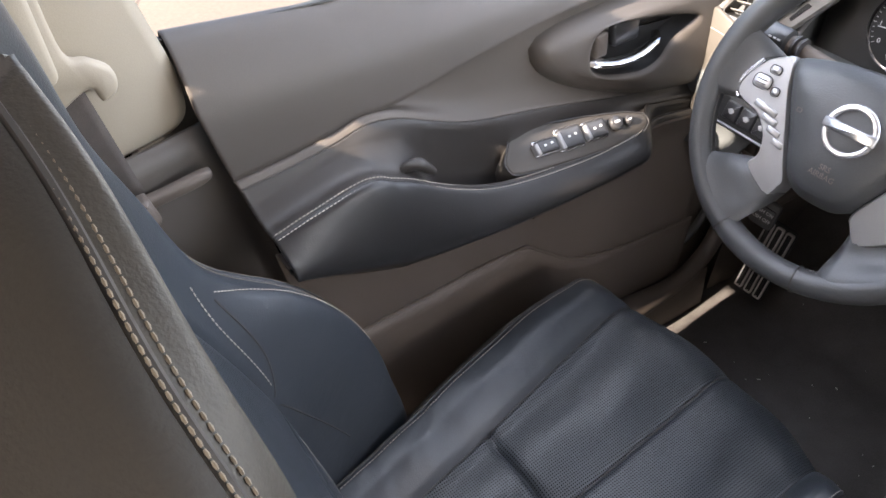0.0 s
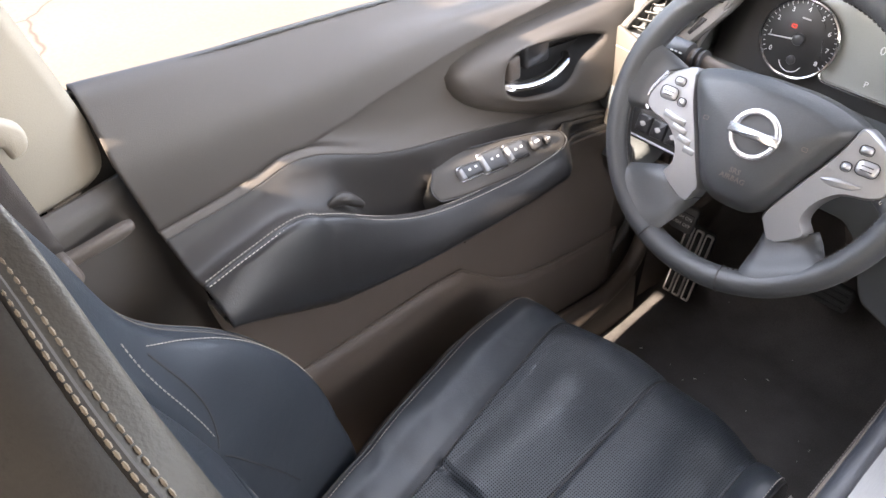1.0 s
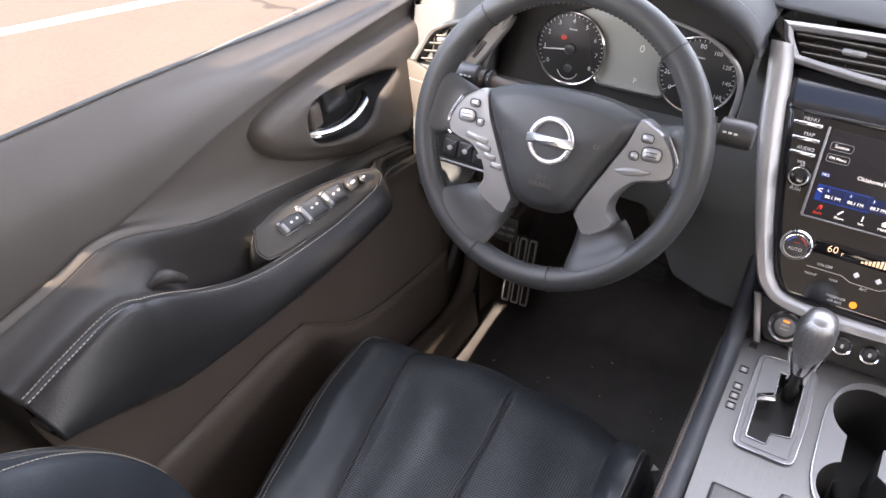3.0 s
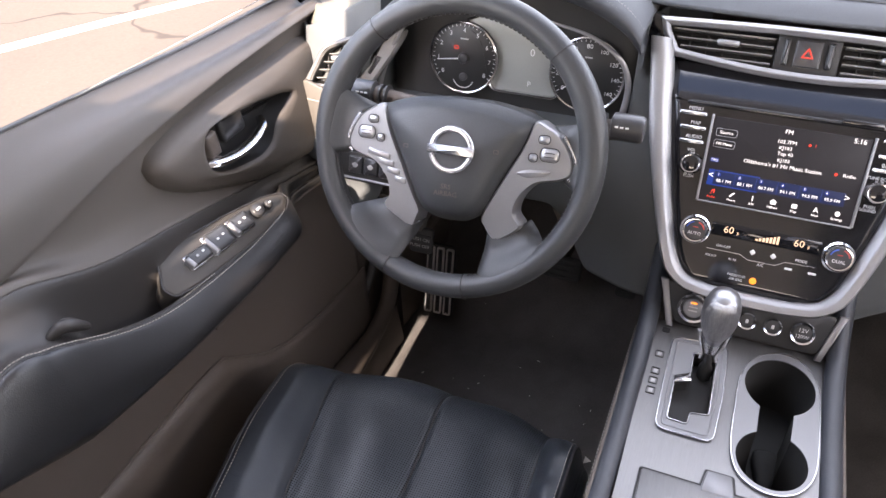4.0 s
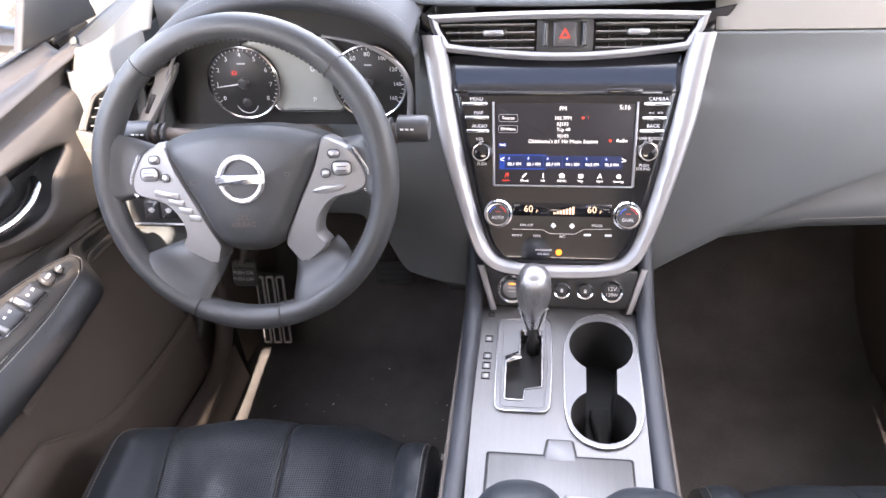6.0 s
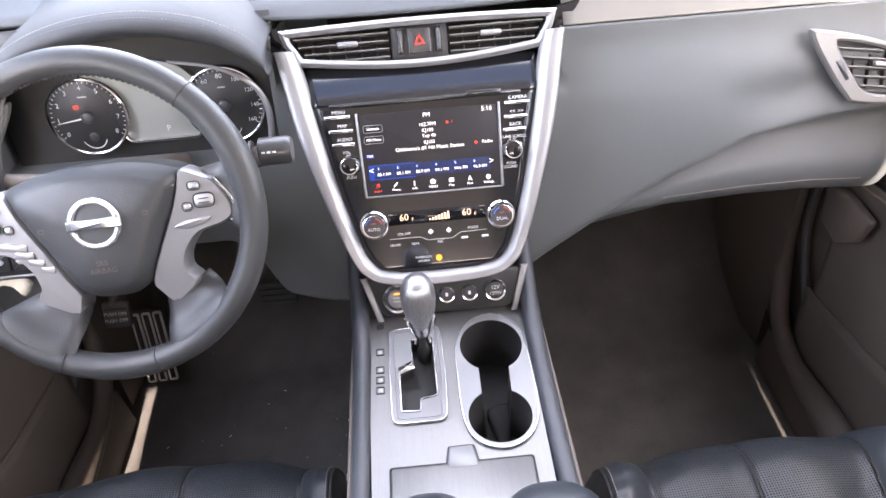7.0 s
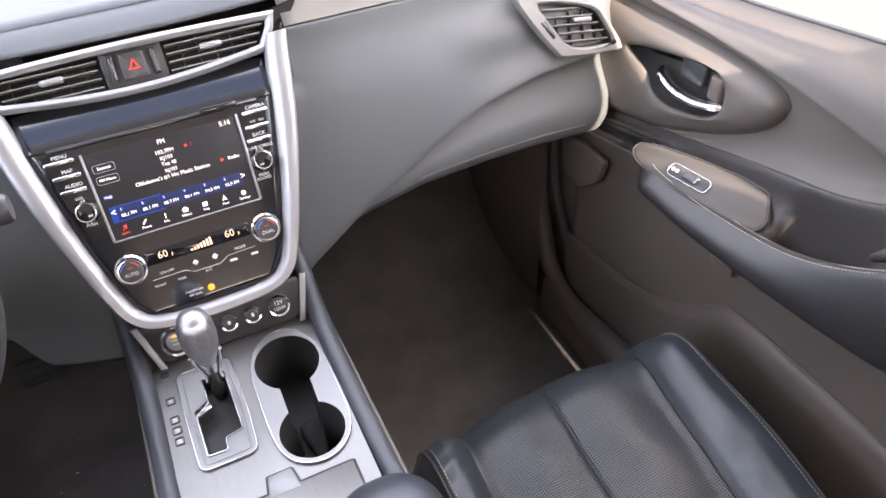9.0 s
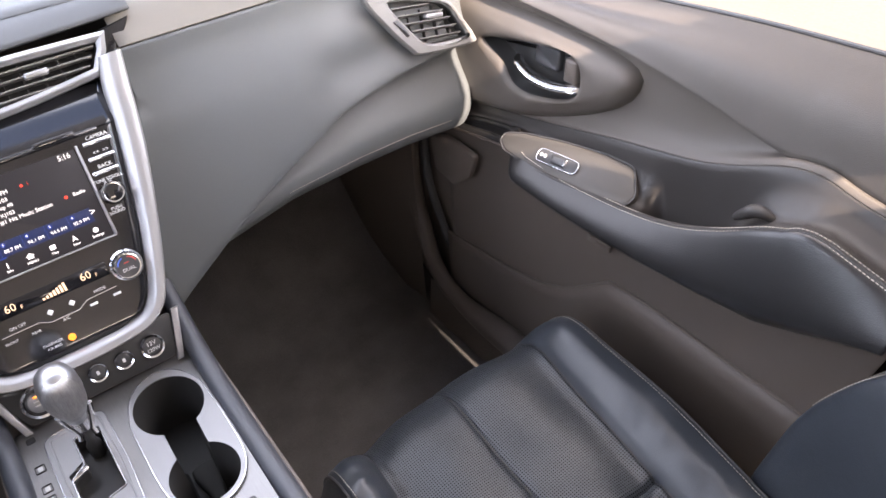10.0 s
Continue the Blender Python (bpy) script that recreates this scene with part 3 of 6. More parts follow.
def build_stack():
    m = STACK
    # silver V-shaped surround
    def mirror(pts):
        return pts + [(-a, b) for a, b in reversed(pts)]
    outer = mirror([(0.183, 0.196), (0.178, 0.170), (0.164, 0.09), (0.138, -0.005), (0.114, -0.075), (0.098, -0.098), (0.075, -0.110), (0.03, -0.1155)])
    inner = mirror([(0.157, 0.196), (0.148, 0.163), (0.138, 0.105), (0.1185, 0.01), (0.098, -0.06), (0.086, -0.083), (0.070, -0.094), (0.03, -0.098)])
    outer, inner = cr(outer, 4), cr(inner, 4)
    bm = bmesh.new()
    rows = []
    for (a, b) in zip(outer, inner):
        mix = lambda k, z: (a[0] * (1 - k) + b[0] * k, a[1] * (1 - k) + b[1] * k, z)
        rows.append([mix(0, -0.03), mix(0, 0.004), mix(0.05, 0.009), mix(0.14, 0.011), mix(0.5, 0.0105), mix(0.62, 0.0095), mix(0.80, 0.0055), mix(0.94, 0.002), mix(1.0, -0.002), mix(1.0, -0.012)])
    loops(bm, rows, m, closed=False)
    part("surround", bm, SATIN, stack, "satin silver V-shaped surround", sharp=50)

    # gloss face: flat below, rolling back towards the vent
    def width(v):
        return float(np.interp(v, [-0.098, -0.094, -0.083, -0.06, 0.01, 0.11, 0.17, 0.2], [0.05, 0.070, 0.086, 0.098, 0.1185, 0.140, 0.151, 0.156]))
    prof = cr([(-0.098, 0.0), (-0.04, 0.0), (0.05, 0.0), (0.120, 0.0), (0.126, 0.0015), (0.131, 0.0), (0.140, -0.0040), (0.150, -0.0090), (0.160, -0.0145), (0.174, -0.0230)], 4)
    bm = bmesh.new()
    loops(bm, [[(width(v) * k, v, n) for k in lin(-1, 1, 24)] for v, n in prof], m, closed=False)
    part("face_panel", bm, GLOSS, stack, "gloss black control face", thick=0.002)
    part("disc_slot", plate(rect(0.245, 0.0055, 0.0, 0.124, 0.0025), 0.004, m, 0.001), GLOSS, stack)
    part("slot_mouth", plate(rect(0.19, 0.0018, 0.0, 0.124), 0.0045, m, 0.0005), BLACK, stack)
    part("eject_key", plate(rect(0.045, 0.006, 0.075, 0.1265, 0.002), 0.006, m, 0.001), GLOSS, stack)

    # screen
    scr = part("screen", plate(rect(0.176, 0.104, 0.002, 0.059, 0.002), 0.0025, m, 0.001), SCREEN, stack, "lit radio display")
    W = 0.0032
    for s in (-1, 1):
        part("side_bar", plate([(0.002 + s * 0.087, 0.006), (0.002 + s * 0.0905, 0.006), (0.002 + s * 0.0925, 0.113), (0.002 + s * 0.0895, 0.113)][::s], 0.005, m, 0.001), SATIN, stack)
    part("bottom_bar", plate(rect(0.178, 0.002, 0.002, 0.0055), 0.004, m, 0.0006), SATIN, stack)
    part("preset_strip", plate(rect(0.150, 0.0165, 0.002, 0.0365), 0.0004, on(m, 0, 0, W - .0006), 0.0001), SCREEN_BAR, scr)
    part("preset_glow", plate(rect(0.060, 0.0195, -0.050, 0.0365), 0.0003, on(m, 0, 0, W - .0007), 0.0001), SCREEN_BLUE, scr)
    for i, t in enumerate(("88.1 FM", "88.1 FM", "88.7 FM", "94.1 FM", "94.5 FM", "95.9 FM")):
        u = -0.0605 + 0.0248 * i
        lettering("preset", t, 0.0054, on(m, u, 0.0335, W), LIT, scr)
        lettering("preset_number", str(i + 1), 0.0040, on(m, u - 0.007, 0.0410, W + .0002), LIT, scr)
        part("preset_dot", plate(circle(0.0026, u - 0.007, 0.0410, 12), 0.0003, on(m, 0, 0, W - .0002), 0.0001), SCREEN_BLUE, scr)
        if i:
            part("divider", plate(rect(0.0004, 0.015, u - 0.0124, 0.0365), 0.0003, on(m, 0, 0, W), 0.0001), SCREEN_BLUE, scr)
    for t, u, v, sz, mt in (("FM", 0.0, 0.1045, 0.0075, LIT), ("102.7FM", 0.000, 0.0925, 0.0064, LIT), ("KJ103", 0.000, 0.0850, 0.0062, LIT), ("Top 40", 0.001, 0.0780, 0.0060, LIT), ("KJ103", 0.001, 0.0700, 0.0060, LIT),
                            ("Oklahoma's #1 Hit Music Station", 0.001, 0.0630, 0.0066, LIT), ("5:16", 0.077, 0.106, 0.0082, LIT),
                            ("Source", -0.0695, 0.0925, 0.0056, LIT), ("FM Menu", -0.0695, 0.0785, 0.0050, LIT), ("1", 0.032, 0.093, 0.0056, LIT_RED),
                            ("Radio", 0.075, 0.0645, 0.0060, LIT), ("TAG", -0.0765, 0.058, 0.0042, LIT),
                            ("<", -0.0765, 0.039, 0.011, LIT), (">", 0.0785, 0.039, 0.011, LIT)):
        lettering("inscription", t, sz, on(m, u, v, W), mt, scr)
    part("tag_mark", plate(rect(0.010, 0.0050, -0.0765, 0.058, 0.001), 0.0003, on(m, 0, 0, W - .0004), 0.0001), SCREEN_BLUE, scr)
    for v in (0.0925, 0.0785):
        part("key_outline", ring_plate(rect(0.025, 0.0095, -0.0695, v, 0.003), rect(0.0242, 0.0087, -0.0695, v, 0.0026), 0.0003, on(m, 0, 0, W), 0.0001), PRINT_DIM, scr)
    for i, t in enumerate(("Audio", "Phone", "Info", "MENU", "Map", "Navi", "Settings")):
        u = -0.071 + 0.0240 * i
        c = LIT_RED if i == 0 else LIT
        lettering("inscription", t, 0.0042, on(m, u, 0.0125, W), c, scr)
        icon = ([(u - .003, .0165), (u - .0015, .0165), (u - .0005, .0215), (u + .003, .0225), (u + .003, .0180), (u + .001, .0170), (u + .0018, .0205), (u - .0002, .020), (u - .001, .016)], [(u - .003, .0165), (u - .002, .0160), (u + .002, .0205), (u + .003, .0215), (u + .0012, .0220), (u - .0022, .0185)], rect(0.0012, 0.006, u, 0.0190), [(u - .003, .0165), (u + .003, .0165), (u + .003, .0195), (u + .0045, .0195), (u, .0228), (u - .0045, .0195), (u - .003, .0195)],
                rect(0.006, 0.005, u, 0.0190), [(u - .003, .0160), (u, .0180), (u + .003, .0160), (u, .0230)], circle(0.003, u, 0.0190, 10))[i]
        part("icon", plate(icon, 0.0003, on(m, 0, 0, W), 0.0001), c, scr)
    part("signal_mark", plate(circle(0.0020, 0.0605, 0.0645, 10), 0.0003, on(m, 0, 0, W), 0.0001), LIT_RED, scr)
    part("signal_mark", plate(circle(0.0018, 0.0255, 0.093, 10), 0.0003, on(m, 0, 0, W), 0.0001), LIT_RED, scr)

    # key columns either side
    for t, u, v, w in (("MENU", -0.113, 0.1165, 0.033), ("MAP", -0.110, 0.099, 0.031), ("AUDIO", -0.1085, 0.082, 0.029),
                       ("CAMERA", 0.116, 0.1165, 0.032), ("<<  >>", 0.1135, 0.099, 0.030), ("BACK", 0.111, 0.083, 0.030)):
        k = part("push_key", plate(rect(w, 0.0045, u, v - 0.006, 0.0015), 0.006, m, 0.0012), CHROME, stack, "chrome key bar")
        lettering("inscription", t, 0.0062, on(m, u + 0.002, v, 0.0017), PRINT, stack)
    for u, v in ((-0.1035, 0.0490), (0.1075, 0.0515)):
        knob(stack, m, u, v, 0.0125, GLOSS)
    for t, u, v in (("VOL", -0.106, 0.0655), ("PUSH", -0.103, 0.0330), ("TUNE·SCROLL", 0.1095, 0.0675), ("PUSH", 0.104, 0.0335), ("SOUND", 0.103, 0.0290)):
        lettering("inscription", t, 0.0052, on(m, u, v, 0.0017), PRINT, stack)

    # climate row
    for u, t in ((-0.0805, "AUTO"), (0.086, "DUAL")):
        knob(stack, m, u, -0.0315, 0.0165, SWITCH, ring=CHROME)
        lettering("inscription", t, 0.0058, on(m, u, -0.0355, 0.0148), PRINT, stack)
        for a0, a1, mt in ((165, 105, BLUEP), (75, 15, RED)):
            arc = [(u + 0.0108 * math.cos(radians(a)), -0.0315 + 0.0108 * math.sin(radians(a)), 0.0147) for a in lin(a0, a1, 8)]
            part("temperature_mark", tube(arc, 0.0009, 5, m=m), mt, stack)
        part("temperature_mark", plate(rect(0.006, 0.0012, u, -0.0275), 0.0003, on(m, 0, 0, 0.0146), 0.0001), RED, stack)
    part("climate_window", plate(rect(0.128, 0.017, 0.002, -0.0255, 0.002), 0.0018, m, 0.0003), LENS, stack)
    for u in (-0.041, 0.041):
        lettering("inscription", "60", 0.0125, on(m, u, -0.0250, 0.0021), LIT_WARM, stack)
        lettering("inscription", "F", 0.006, on(m, u + 0.0112, -0.0280, 0.0021), LIT_WARM, stack)
    for i in range(7):
        part("fan_bar", plate(rect(0.0028, 0.0022 + 0.0013 * i, -0.007 + 0.0040 * i, -0.0300 + 0.00065 * i), 0.0003, on(m, 0, 0, 0.0019), 0.0001), LIT_WARM, stack)
    for t, u, v, sz in (("ON·OFF", -0.043, -0.0465, 0.0048), ("MODE", 0.048, -0.0455, 0.0048), ("A/C", 0.004, -0.0605, 0.005), ("FRONT", -0.055, -0.0605, 0.0042), ("REAR", -0.029, -0.0605, 0.0042),
                        ("PASSENGER", -0.020, -0.0795, 0.0042), ("AIR BAG", -0.020, -0.0845, 0.0042)):
        lettering("inscription", t, sz, on(m, u, v, 0.0017), PRINT, stack)
    for a, b in (((-0.062, -0.052), (-0.022, -0.052)), ((-0.022, -0.052), (-0.012, -0.057)), ((-0.012, -0.057), (0.020, -0.057)), ((0.020, -0.057), (0.031, -0.0505)), ((0.031, -0.0505), (0.066, -0.0495))):
        part("key_edge", tube([(a[0], a[1], 0.0015), (b[0], b[1], 0.0015)], 0.0007, 6, m=m), CHROME, stack)
    for u in (-0.008, 0.016):
        part("fan_key", plate(rect(0.0055, 0.0055, 0, 0, 0.001), 0.0022, on(m, u, -0.0465, 0) @ pose(0, 0, 0, 0, 0, 45), 0.0003), PRINT, stack)
    for u in (0.036, 0.063):
        part("airflow_symbol", plate(rect(0.009, 0.0028, u, -0.058, 0.001), 0.0022, m, 0.0002), PRINT, stack)
    part("airbag_symbol", plate(circle(0.0042, 0.0, -0.082, 12), 0.0022, m, 0.0002), LIT_AMBER, stack, "lit amber airbag warning lamp")


def knob(parent, m, u, v, r, face, ring=None):
    bm = bmesh.new()
    mm = on(m, u, v)
    loops(bm, [at_z(circle(r * 1.15), 0.0), at_z(circle(r * 1.12), 0.003), at_z(circle(r), 0.005), at_z(circle(r * .97), 0.0125), at_z(circle(r * .9), 0.0142),
               at_z(circle(r * .78), 0.0138)], mm)
    k = part("dial", bm, ring or CHROME, parent, "chrome-edged rotary dial")
    bm = bmesh.new()
    loops(bm, [at_z(circle(r * .80), 0.010), at_z(circle(r * .80), 0.0142), at_z(circle(r * .74), 0.0146)], mm)
    part("dial_face", bm, face, k)


build_stack()


def build_center_vent():
    m = frame_at((0, 1.3427, 0.8289), (1, 0, 0), (0, math.sin(S28), math.cos(S28))) @ Matrix.Scale(1.027, 4)
    v = new("center_vent")
    v.parent = stack
    top = [(-0.172 + 0.344 * i / 16, 0.020 + 0.004 * math.sin(math.pi * i / 16)) for i in range(17)]
    bot = [(0.150 - 0.300 * i / 16, -0.024 - 0.012 * math.sin(math.pi * i / 16)) for i in range(17)]
    outer = top[::-1] + [(-0.1655, 0.0), (-0.154, -0.018)] + bot[::-1] + [(0.154, -0.018), (0.1655, 0.0)]
    inner = inset(outer, 0.0095)
    part("vent_frame", ring_plate(outer, inner, 0.016, m, 0.004, 0.0), SATIN, v, "satin silver vent frame")
    bm = bmesh.new()
    loops(bm, [at_z(inner, -0.035), at_z(inner, 0.004)], m, cap1=False)
    part("vent_box", bm, BLACK, v)
    for s in (-1, 1):
        for i in range(4):
            vv = -0.020 + 0.0095 * i
            a, b = 0.038, 0.137 + 0.006 * i
            mm = on(m, s * (a + b) / 2, vv, 0.002) @ pose(0, 0, 0, 83, 0, 0)
            part("slat", plate(rect(b - a, 0.012), 0.0018, mm, 0.0006), SLAT, v)
        for i in range(5):
            mm = on(m, s * (0.055 + 0.02 * i), -0.004, -0.014) @ pose(0, 0, 0, 0, 90, 0)
            part("fin", plate(rect(0.012, 0.034), 0.0015, mm, 0.0005), BLACK, v)
        part("thumb_tab", plate(rect(0.026, 0.007, s * 0.089, -0.002, 0.003), 0.012, on(m, 0, 0, 0.0), 0.002), SATIN, v, "silver vent tab")
        part("roller", plate(rect(0.007, 0.030, s * 0.024, -0.004, 0.002), 0.012, on(m, 0, 0, -0.004), 0.003), SWITCH, v)
        # dark wings that run out to the pointed corners
        q = [(s * 0.160, 0.022), (s * 0.205, 0.030), (s * 0.178, -0.012), (s * 0.155, -0.018)]
        part("wing", plate(q, 0.014, on(m, 0, 0, -0.012), 0.002), GLOSS, v)
    part("hazard_block", plate(rect(0.070, 0.043, 0, -0.0045, 0.002), 0.008, on(m, 0, 0, -0.006), 0.001), BLACK, v)
    hz = part("hazard_key", plate(rect(0.029, 0.031, 0, -0.004, 0.002), 0.010, on(m, 0, 0, -0.003), 0.0015), SWITCH, v, "square hazard light key")
    tri = [(-0.007, -0.009), (0.007, -0.009), (0, 0.0035)]
    part("hazard_mark", ring_plate(tri, inset(tri, 0.0016), 0.0006, on(m, 0, 0, 0.0068), 0.0001), LIT_RED, hz)


build_center_vent()

# ---- centre console ----
console = thing("center_console", "brushed aluminium center console with cup holders and padded rails", "console")
TOP = Matrix.Translation((0, 0, 0.50))


def cup_outline(grow=0.0):
    pts = []
    for i in range(33):
        a = radians(-64 + 304 * i / 32)
        pts.append((0.0565 + (0.0405 + grow) * math.cos(a), 1.106 + (0.0455 + grow) * math.sin(a)))
    for i in range(33):
        a = radians(119 + 302 * i / 32)
        pts.append((0.054 + (0.038 + grow) * math.cos(a), 0.991 + (0.040 + grow) * math.sin(a)))
    return pts


def build_console():
    m = TOP
    outer = rounded([(-0.098, 0.82), (0.102, 0.82), (0.104, 1.0), (0.108, 1.178), (-0.105, 1.178), (-0.101, 1.0)], 0.006, 3)
    cups = cup_outline()
    gate = rounded([(-0.063, 1.009), (-0.040, 1.008), (-0.039, 1.026), (-0.018, 1.030), (-0.019, 1.128), (-0.048, 1.128), (-0.047, 1.085), (-0.064, 1.072)], 0.003, 2)
    part("top_panel", holed(outer, [cups, gate], 0.006, m, -0.006), BRUSHED, console, "brushed aluminium top panel", sharp=30)
    # silver tray round both cups
    tray = cr([(0.053, 1.164), (0.080, 1.157), (0.098, 1.126), (0.1015, 1.09), (0.102, 1.04), (0.099, 0.988), (0.083, 0.957), (0.055, 0.945), (0.025, 0.957), (0.011, 0.990),
               (0.009, 1.055), (0.011, 1.108), (0.025, 1.146)], 5, True)
    part("cup_tray", holed(tray, [cups], 0.0035, m, 0.0), TRAY, console, "satin silver cup holder plate", sharp=30)
    part("tray_lip", tube([(p[0], p[1], 0.003) for p in tray], 0.0009, 6, True, m), EMBLEM, console)
    bm = bmesh.new()
    loops(bm, [at_z(cups, 0.002), at_z(inset(cups, 0.002), -0.075), at_z(inset(cups, 0.005), -0.08)], m, cap0=False)
    part("cup_well", bm, CUP, console, "two deep black rubber cup wells")
    part("cup_divider", plate(cr([(0.046, 0.97), (0.075, 0.97), (0.068, 1.01), (0.080, 1.06), (0.045, 1.06), (0.052, 1.01)], 4, True), 0.012, on(m, 0, 0, -0.08), 0.004), CUP, console)

    # gate plate
    go = rounded([(-0.074, 0.992), (-0.009, 0.992), (-0.006, 1.06), (-0.008, 1.153), (-0.077, 1.149), (-0.076, 1.06)], 0.012, 4)
    part("gate_plate", holed(go, [gate], 0.003, m, 0.0), TRAY, console, "satin silver gear gate plate", sharp=30)
    part("gate_edge", tube([(p[0], p[1], 0.0028) for p in go], 0.0008, 6, True, m), EMBLEM, console)
    part("gate_step", tube([(p[0], p[1], 0.0030) for p in inset(go, 0.0065)], 0.0010, 6, True, m), TRAY, console)
    part("gate_rim", tube([(p[0], p[1], 0.0035) for p in gate], 0.0012, 6, True, m), EMBLEM, console, "chrome edge of the gear gate")
    bm = bmesh.new()
    loops(bm, [at_z(gate, 0.0), at_z(gate, -0.02)], m, cap0=False)
    part("gate_well", bm, BLACK, console)
    part("gate_badge", plate(rounded([(-0.065, 1.068), (-0.044, 1.078), (-0.046, 1.092), (-0.066, 1.080)], 0.001, 2), 0.003, on(m, 0, 0, 0.0012), 0.001), CHROME, console)
    for v in (1.113, 1.082, 1.065, 1.048):
        k = part("position_mark", ring_plate(rect(0.011, 0.0115, -0.0885, v, 0.002), rect(0.009, 0.0095, -0.0885, v, 0.0015), 0.0015, m, 0.0003), BLACK, console)
        part("position_letter", plate(rect(0.005, 0.006, -0.0885, v, 0.001), 0.0008, m, 0.0002), PRINT_DIM, console)
    part("release_slot", plate(rect(0.010, 0.009, -0.088, 1.160, 0.003), 0.0012, m, 0.0004), BLACK, console)

    # rails either side and the body down to the floor
    for s, cx in ((-1, -0.1125), (1, 0.1165)):
        path = [(cx + s * 0.004, 0.70, 0.492), (cx, 0.95, 0.494), (cx, 1.10, 0.500), (cx + s * .002, 1.20, 0.520), (cx + s * .006, 1.30, 0.56)]
        part("padded_rail", tube(cr(path, 6), 0.0125, 14, flat=0.9), RAIL, console, "dark padded rail")

        def side(y, z):
            return (cx + s * (0.012 + 0.012 * (0.5 - z)), y, z)
        part("side_panel", sheet(side, lin(0.55, 1.5, 20), lin(0.05, 0.50, 10)), HARD, console, thick=0.004)
        part("rail_stitching", stitches([(cx + s * 0.0165, y, 0.482) for y in lin(0.72, 1.18, 20)], bm=None), THREAD_DARK, console)
    # lid with its latch
    part("lid_gap", plate(rounded([(-0.0795, 0.72), (0.0845, 0.72), (0.0845, 0.9335), (-0.0795, 0.9335)], 0.004, 3), 0.0012, m, 0.0003), BLACK, console)
    part("storage_lid", plate(rounded([(-0.077, 0.72), (0.082, 0.72), (0.082, 0.9305), (-0.077, 0.9305)], 0.004, 3), 0.0035, m, 0.0015), BRUSHED, console, "brushed silver storage lid")
    part("latch_gap", plate(rounded([(-0.017, 0.925), (0.024, 0.925), (0.019, 0.955), (-0.012, 0.955)], 0.003, 3), 0.0013, m, 0.0003), BLACK, console)
    part("latch", plate(rounded([(-0.015, 0.923), (0.022, 0.923), (0.017, 0.953), (-0.010, 0.953)], 0.003, 3), 0.004, m, 0.0018), TRAY, console, "silver lid latch")

    # control strip under the stack
    b = frame_at((0, 1.184, 0.531), (1, 0, 0), (0, 0.024, 0.044))
    part("switch_strip", plate(rounded([(-0.080, -0.025), (0.093, -0.025), (0.108, 0.028), (-0.104, 0.028)], 0.008, 4), 0.004, b, 0.001), BLACK, console, "matt black switch strip")
    for s, cx in ((-1, -0.092), (1, 0.102)):
        part("strip_edge", plate([(cx - 0.004 - s * .006, -0.032), (cx + 0.004 - s * .006, -0.032), (cx + 0.005 + s * .012, 0.03), (cx - 0.005 + s * .012, 0.03)], 0.006, b, 0.0015), SATIN, console)
    for u, r, kind in ((-0.061, 0.021, "start"), (0.006, 0.012, ""), (0.037, 0.012, ""), (0.072, 0.0155, "12V")):
        bm = bmesh.new()
        loops(bm, [at_z(circle(r), 0.003), at_z(circle(r), 0.007), at_z(circle(r * .92), 0.0095), at_z(circle(r * .78), 0.0085), at_z(circle(r * .76), 0.004)], on(b, u, -0.001))
        k = part("round_switch", bm, CHROME, console, "round chrome-ringed switch")
        part("switch_face", plate(circle(r * .74), 0.005, on(b, u, -0.001, 0.003), 0.0015), SWITCH, k)
        if kind == "start":
            part("start_button", plate(circle(r * .60), 0.0075, on(b, u, -0.001, 0.003), 0.0015), TRAY, k, "silver start button")
        if kind == "12V":
            lettering("inscription", "12V", 0.0075, on(b, u, 0.003, 0.0094), PRINT, k)
            lettering("inscription", "120W", 0.0065, on(b, u, -0.005, 0.0094), PRINT, k)
        elif kind == "start":
            part("start_lamp", plate(rect(0.008, 0.0022, 0, 0.0075, 0.001), 0.0008, on(b, u, -0.001, 0.0104), 0.0002), LIT_AMBER, k)
            for v in (0.001, -0.004):
                part("start_mark", plate(rect(0.011, 0.0016, 0, v), 0.0004, on(b, u, 0, 0.0104), 0.0001), PRINT_DIM, k)
        else:
            part("switch_symbol", plate(rect(0.0035, 0.005, 0, 0, 0.001), 0.0005, on(b, u, -0.001, 0.009), 0.0001), PRINT, k)


build_console()

armrest = thing("console_armrest", "black leather split armrest lid behind the console", "armrest")
for s, cx in ((-1, -0.037), (1, 0.085)):
    def pad(u, v, cx=cx, s=s):
        a, b = 2 * u - 1, v
        w = 0.052 if s < 0 else 0.058
        edge = (1 - abs(a) ** 5)
        front = 0.868 - 0.035 * abs(a) ** 2.5
        y = 0.45 + (front - 0.45) * b
        z = 0.525 + 0.066 * (edge ** 0.4 if edge > 0 else 0) * math.sqrt(max(0.0, 1 - b ** 14))
        return (cx + w * a, y, z)
    part("armrest_pad", sheet(pad, lin(0, 1, 24), lin(0, 1, 50)), LEATHER, armrest, "padded black leather half")
part("armrest_spacer", plate(rect(0.03, 0.40, 0.02, 0.645), 0.05, Matrix.Translation((0, 0, 0.51)), 0.003), SATIN, armrest)
part("armrest_base", plate(rect(0.215, 0.42, 0.022, 0.63), 0.03, Matrix.Translation((0, 0, 0.50)), 0.004), HARD, armrest)

gear = thing("gear_lever", "brushed silver and chrome automatic gear lever", "gear lever")


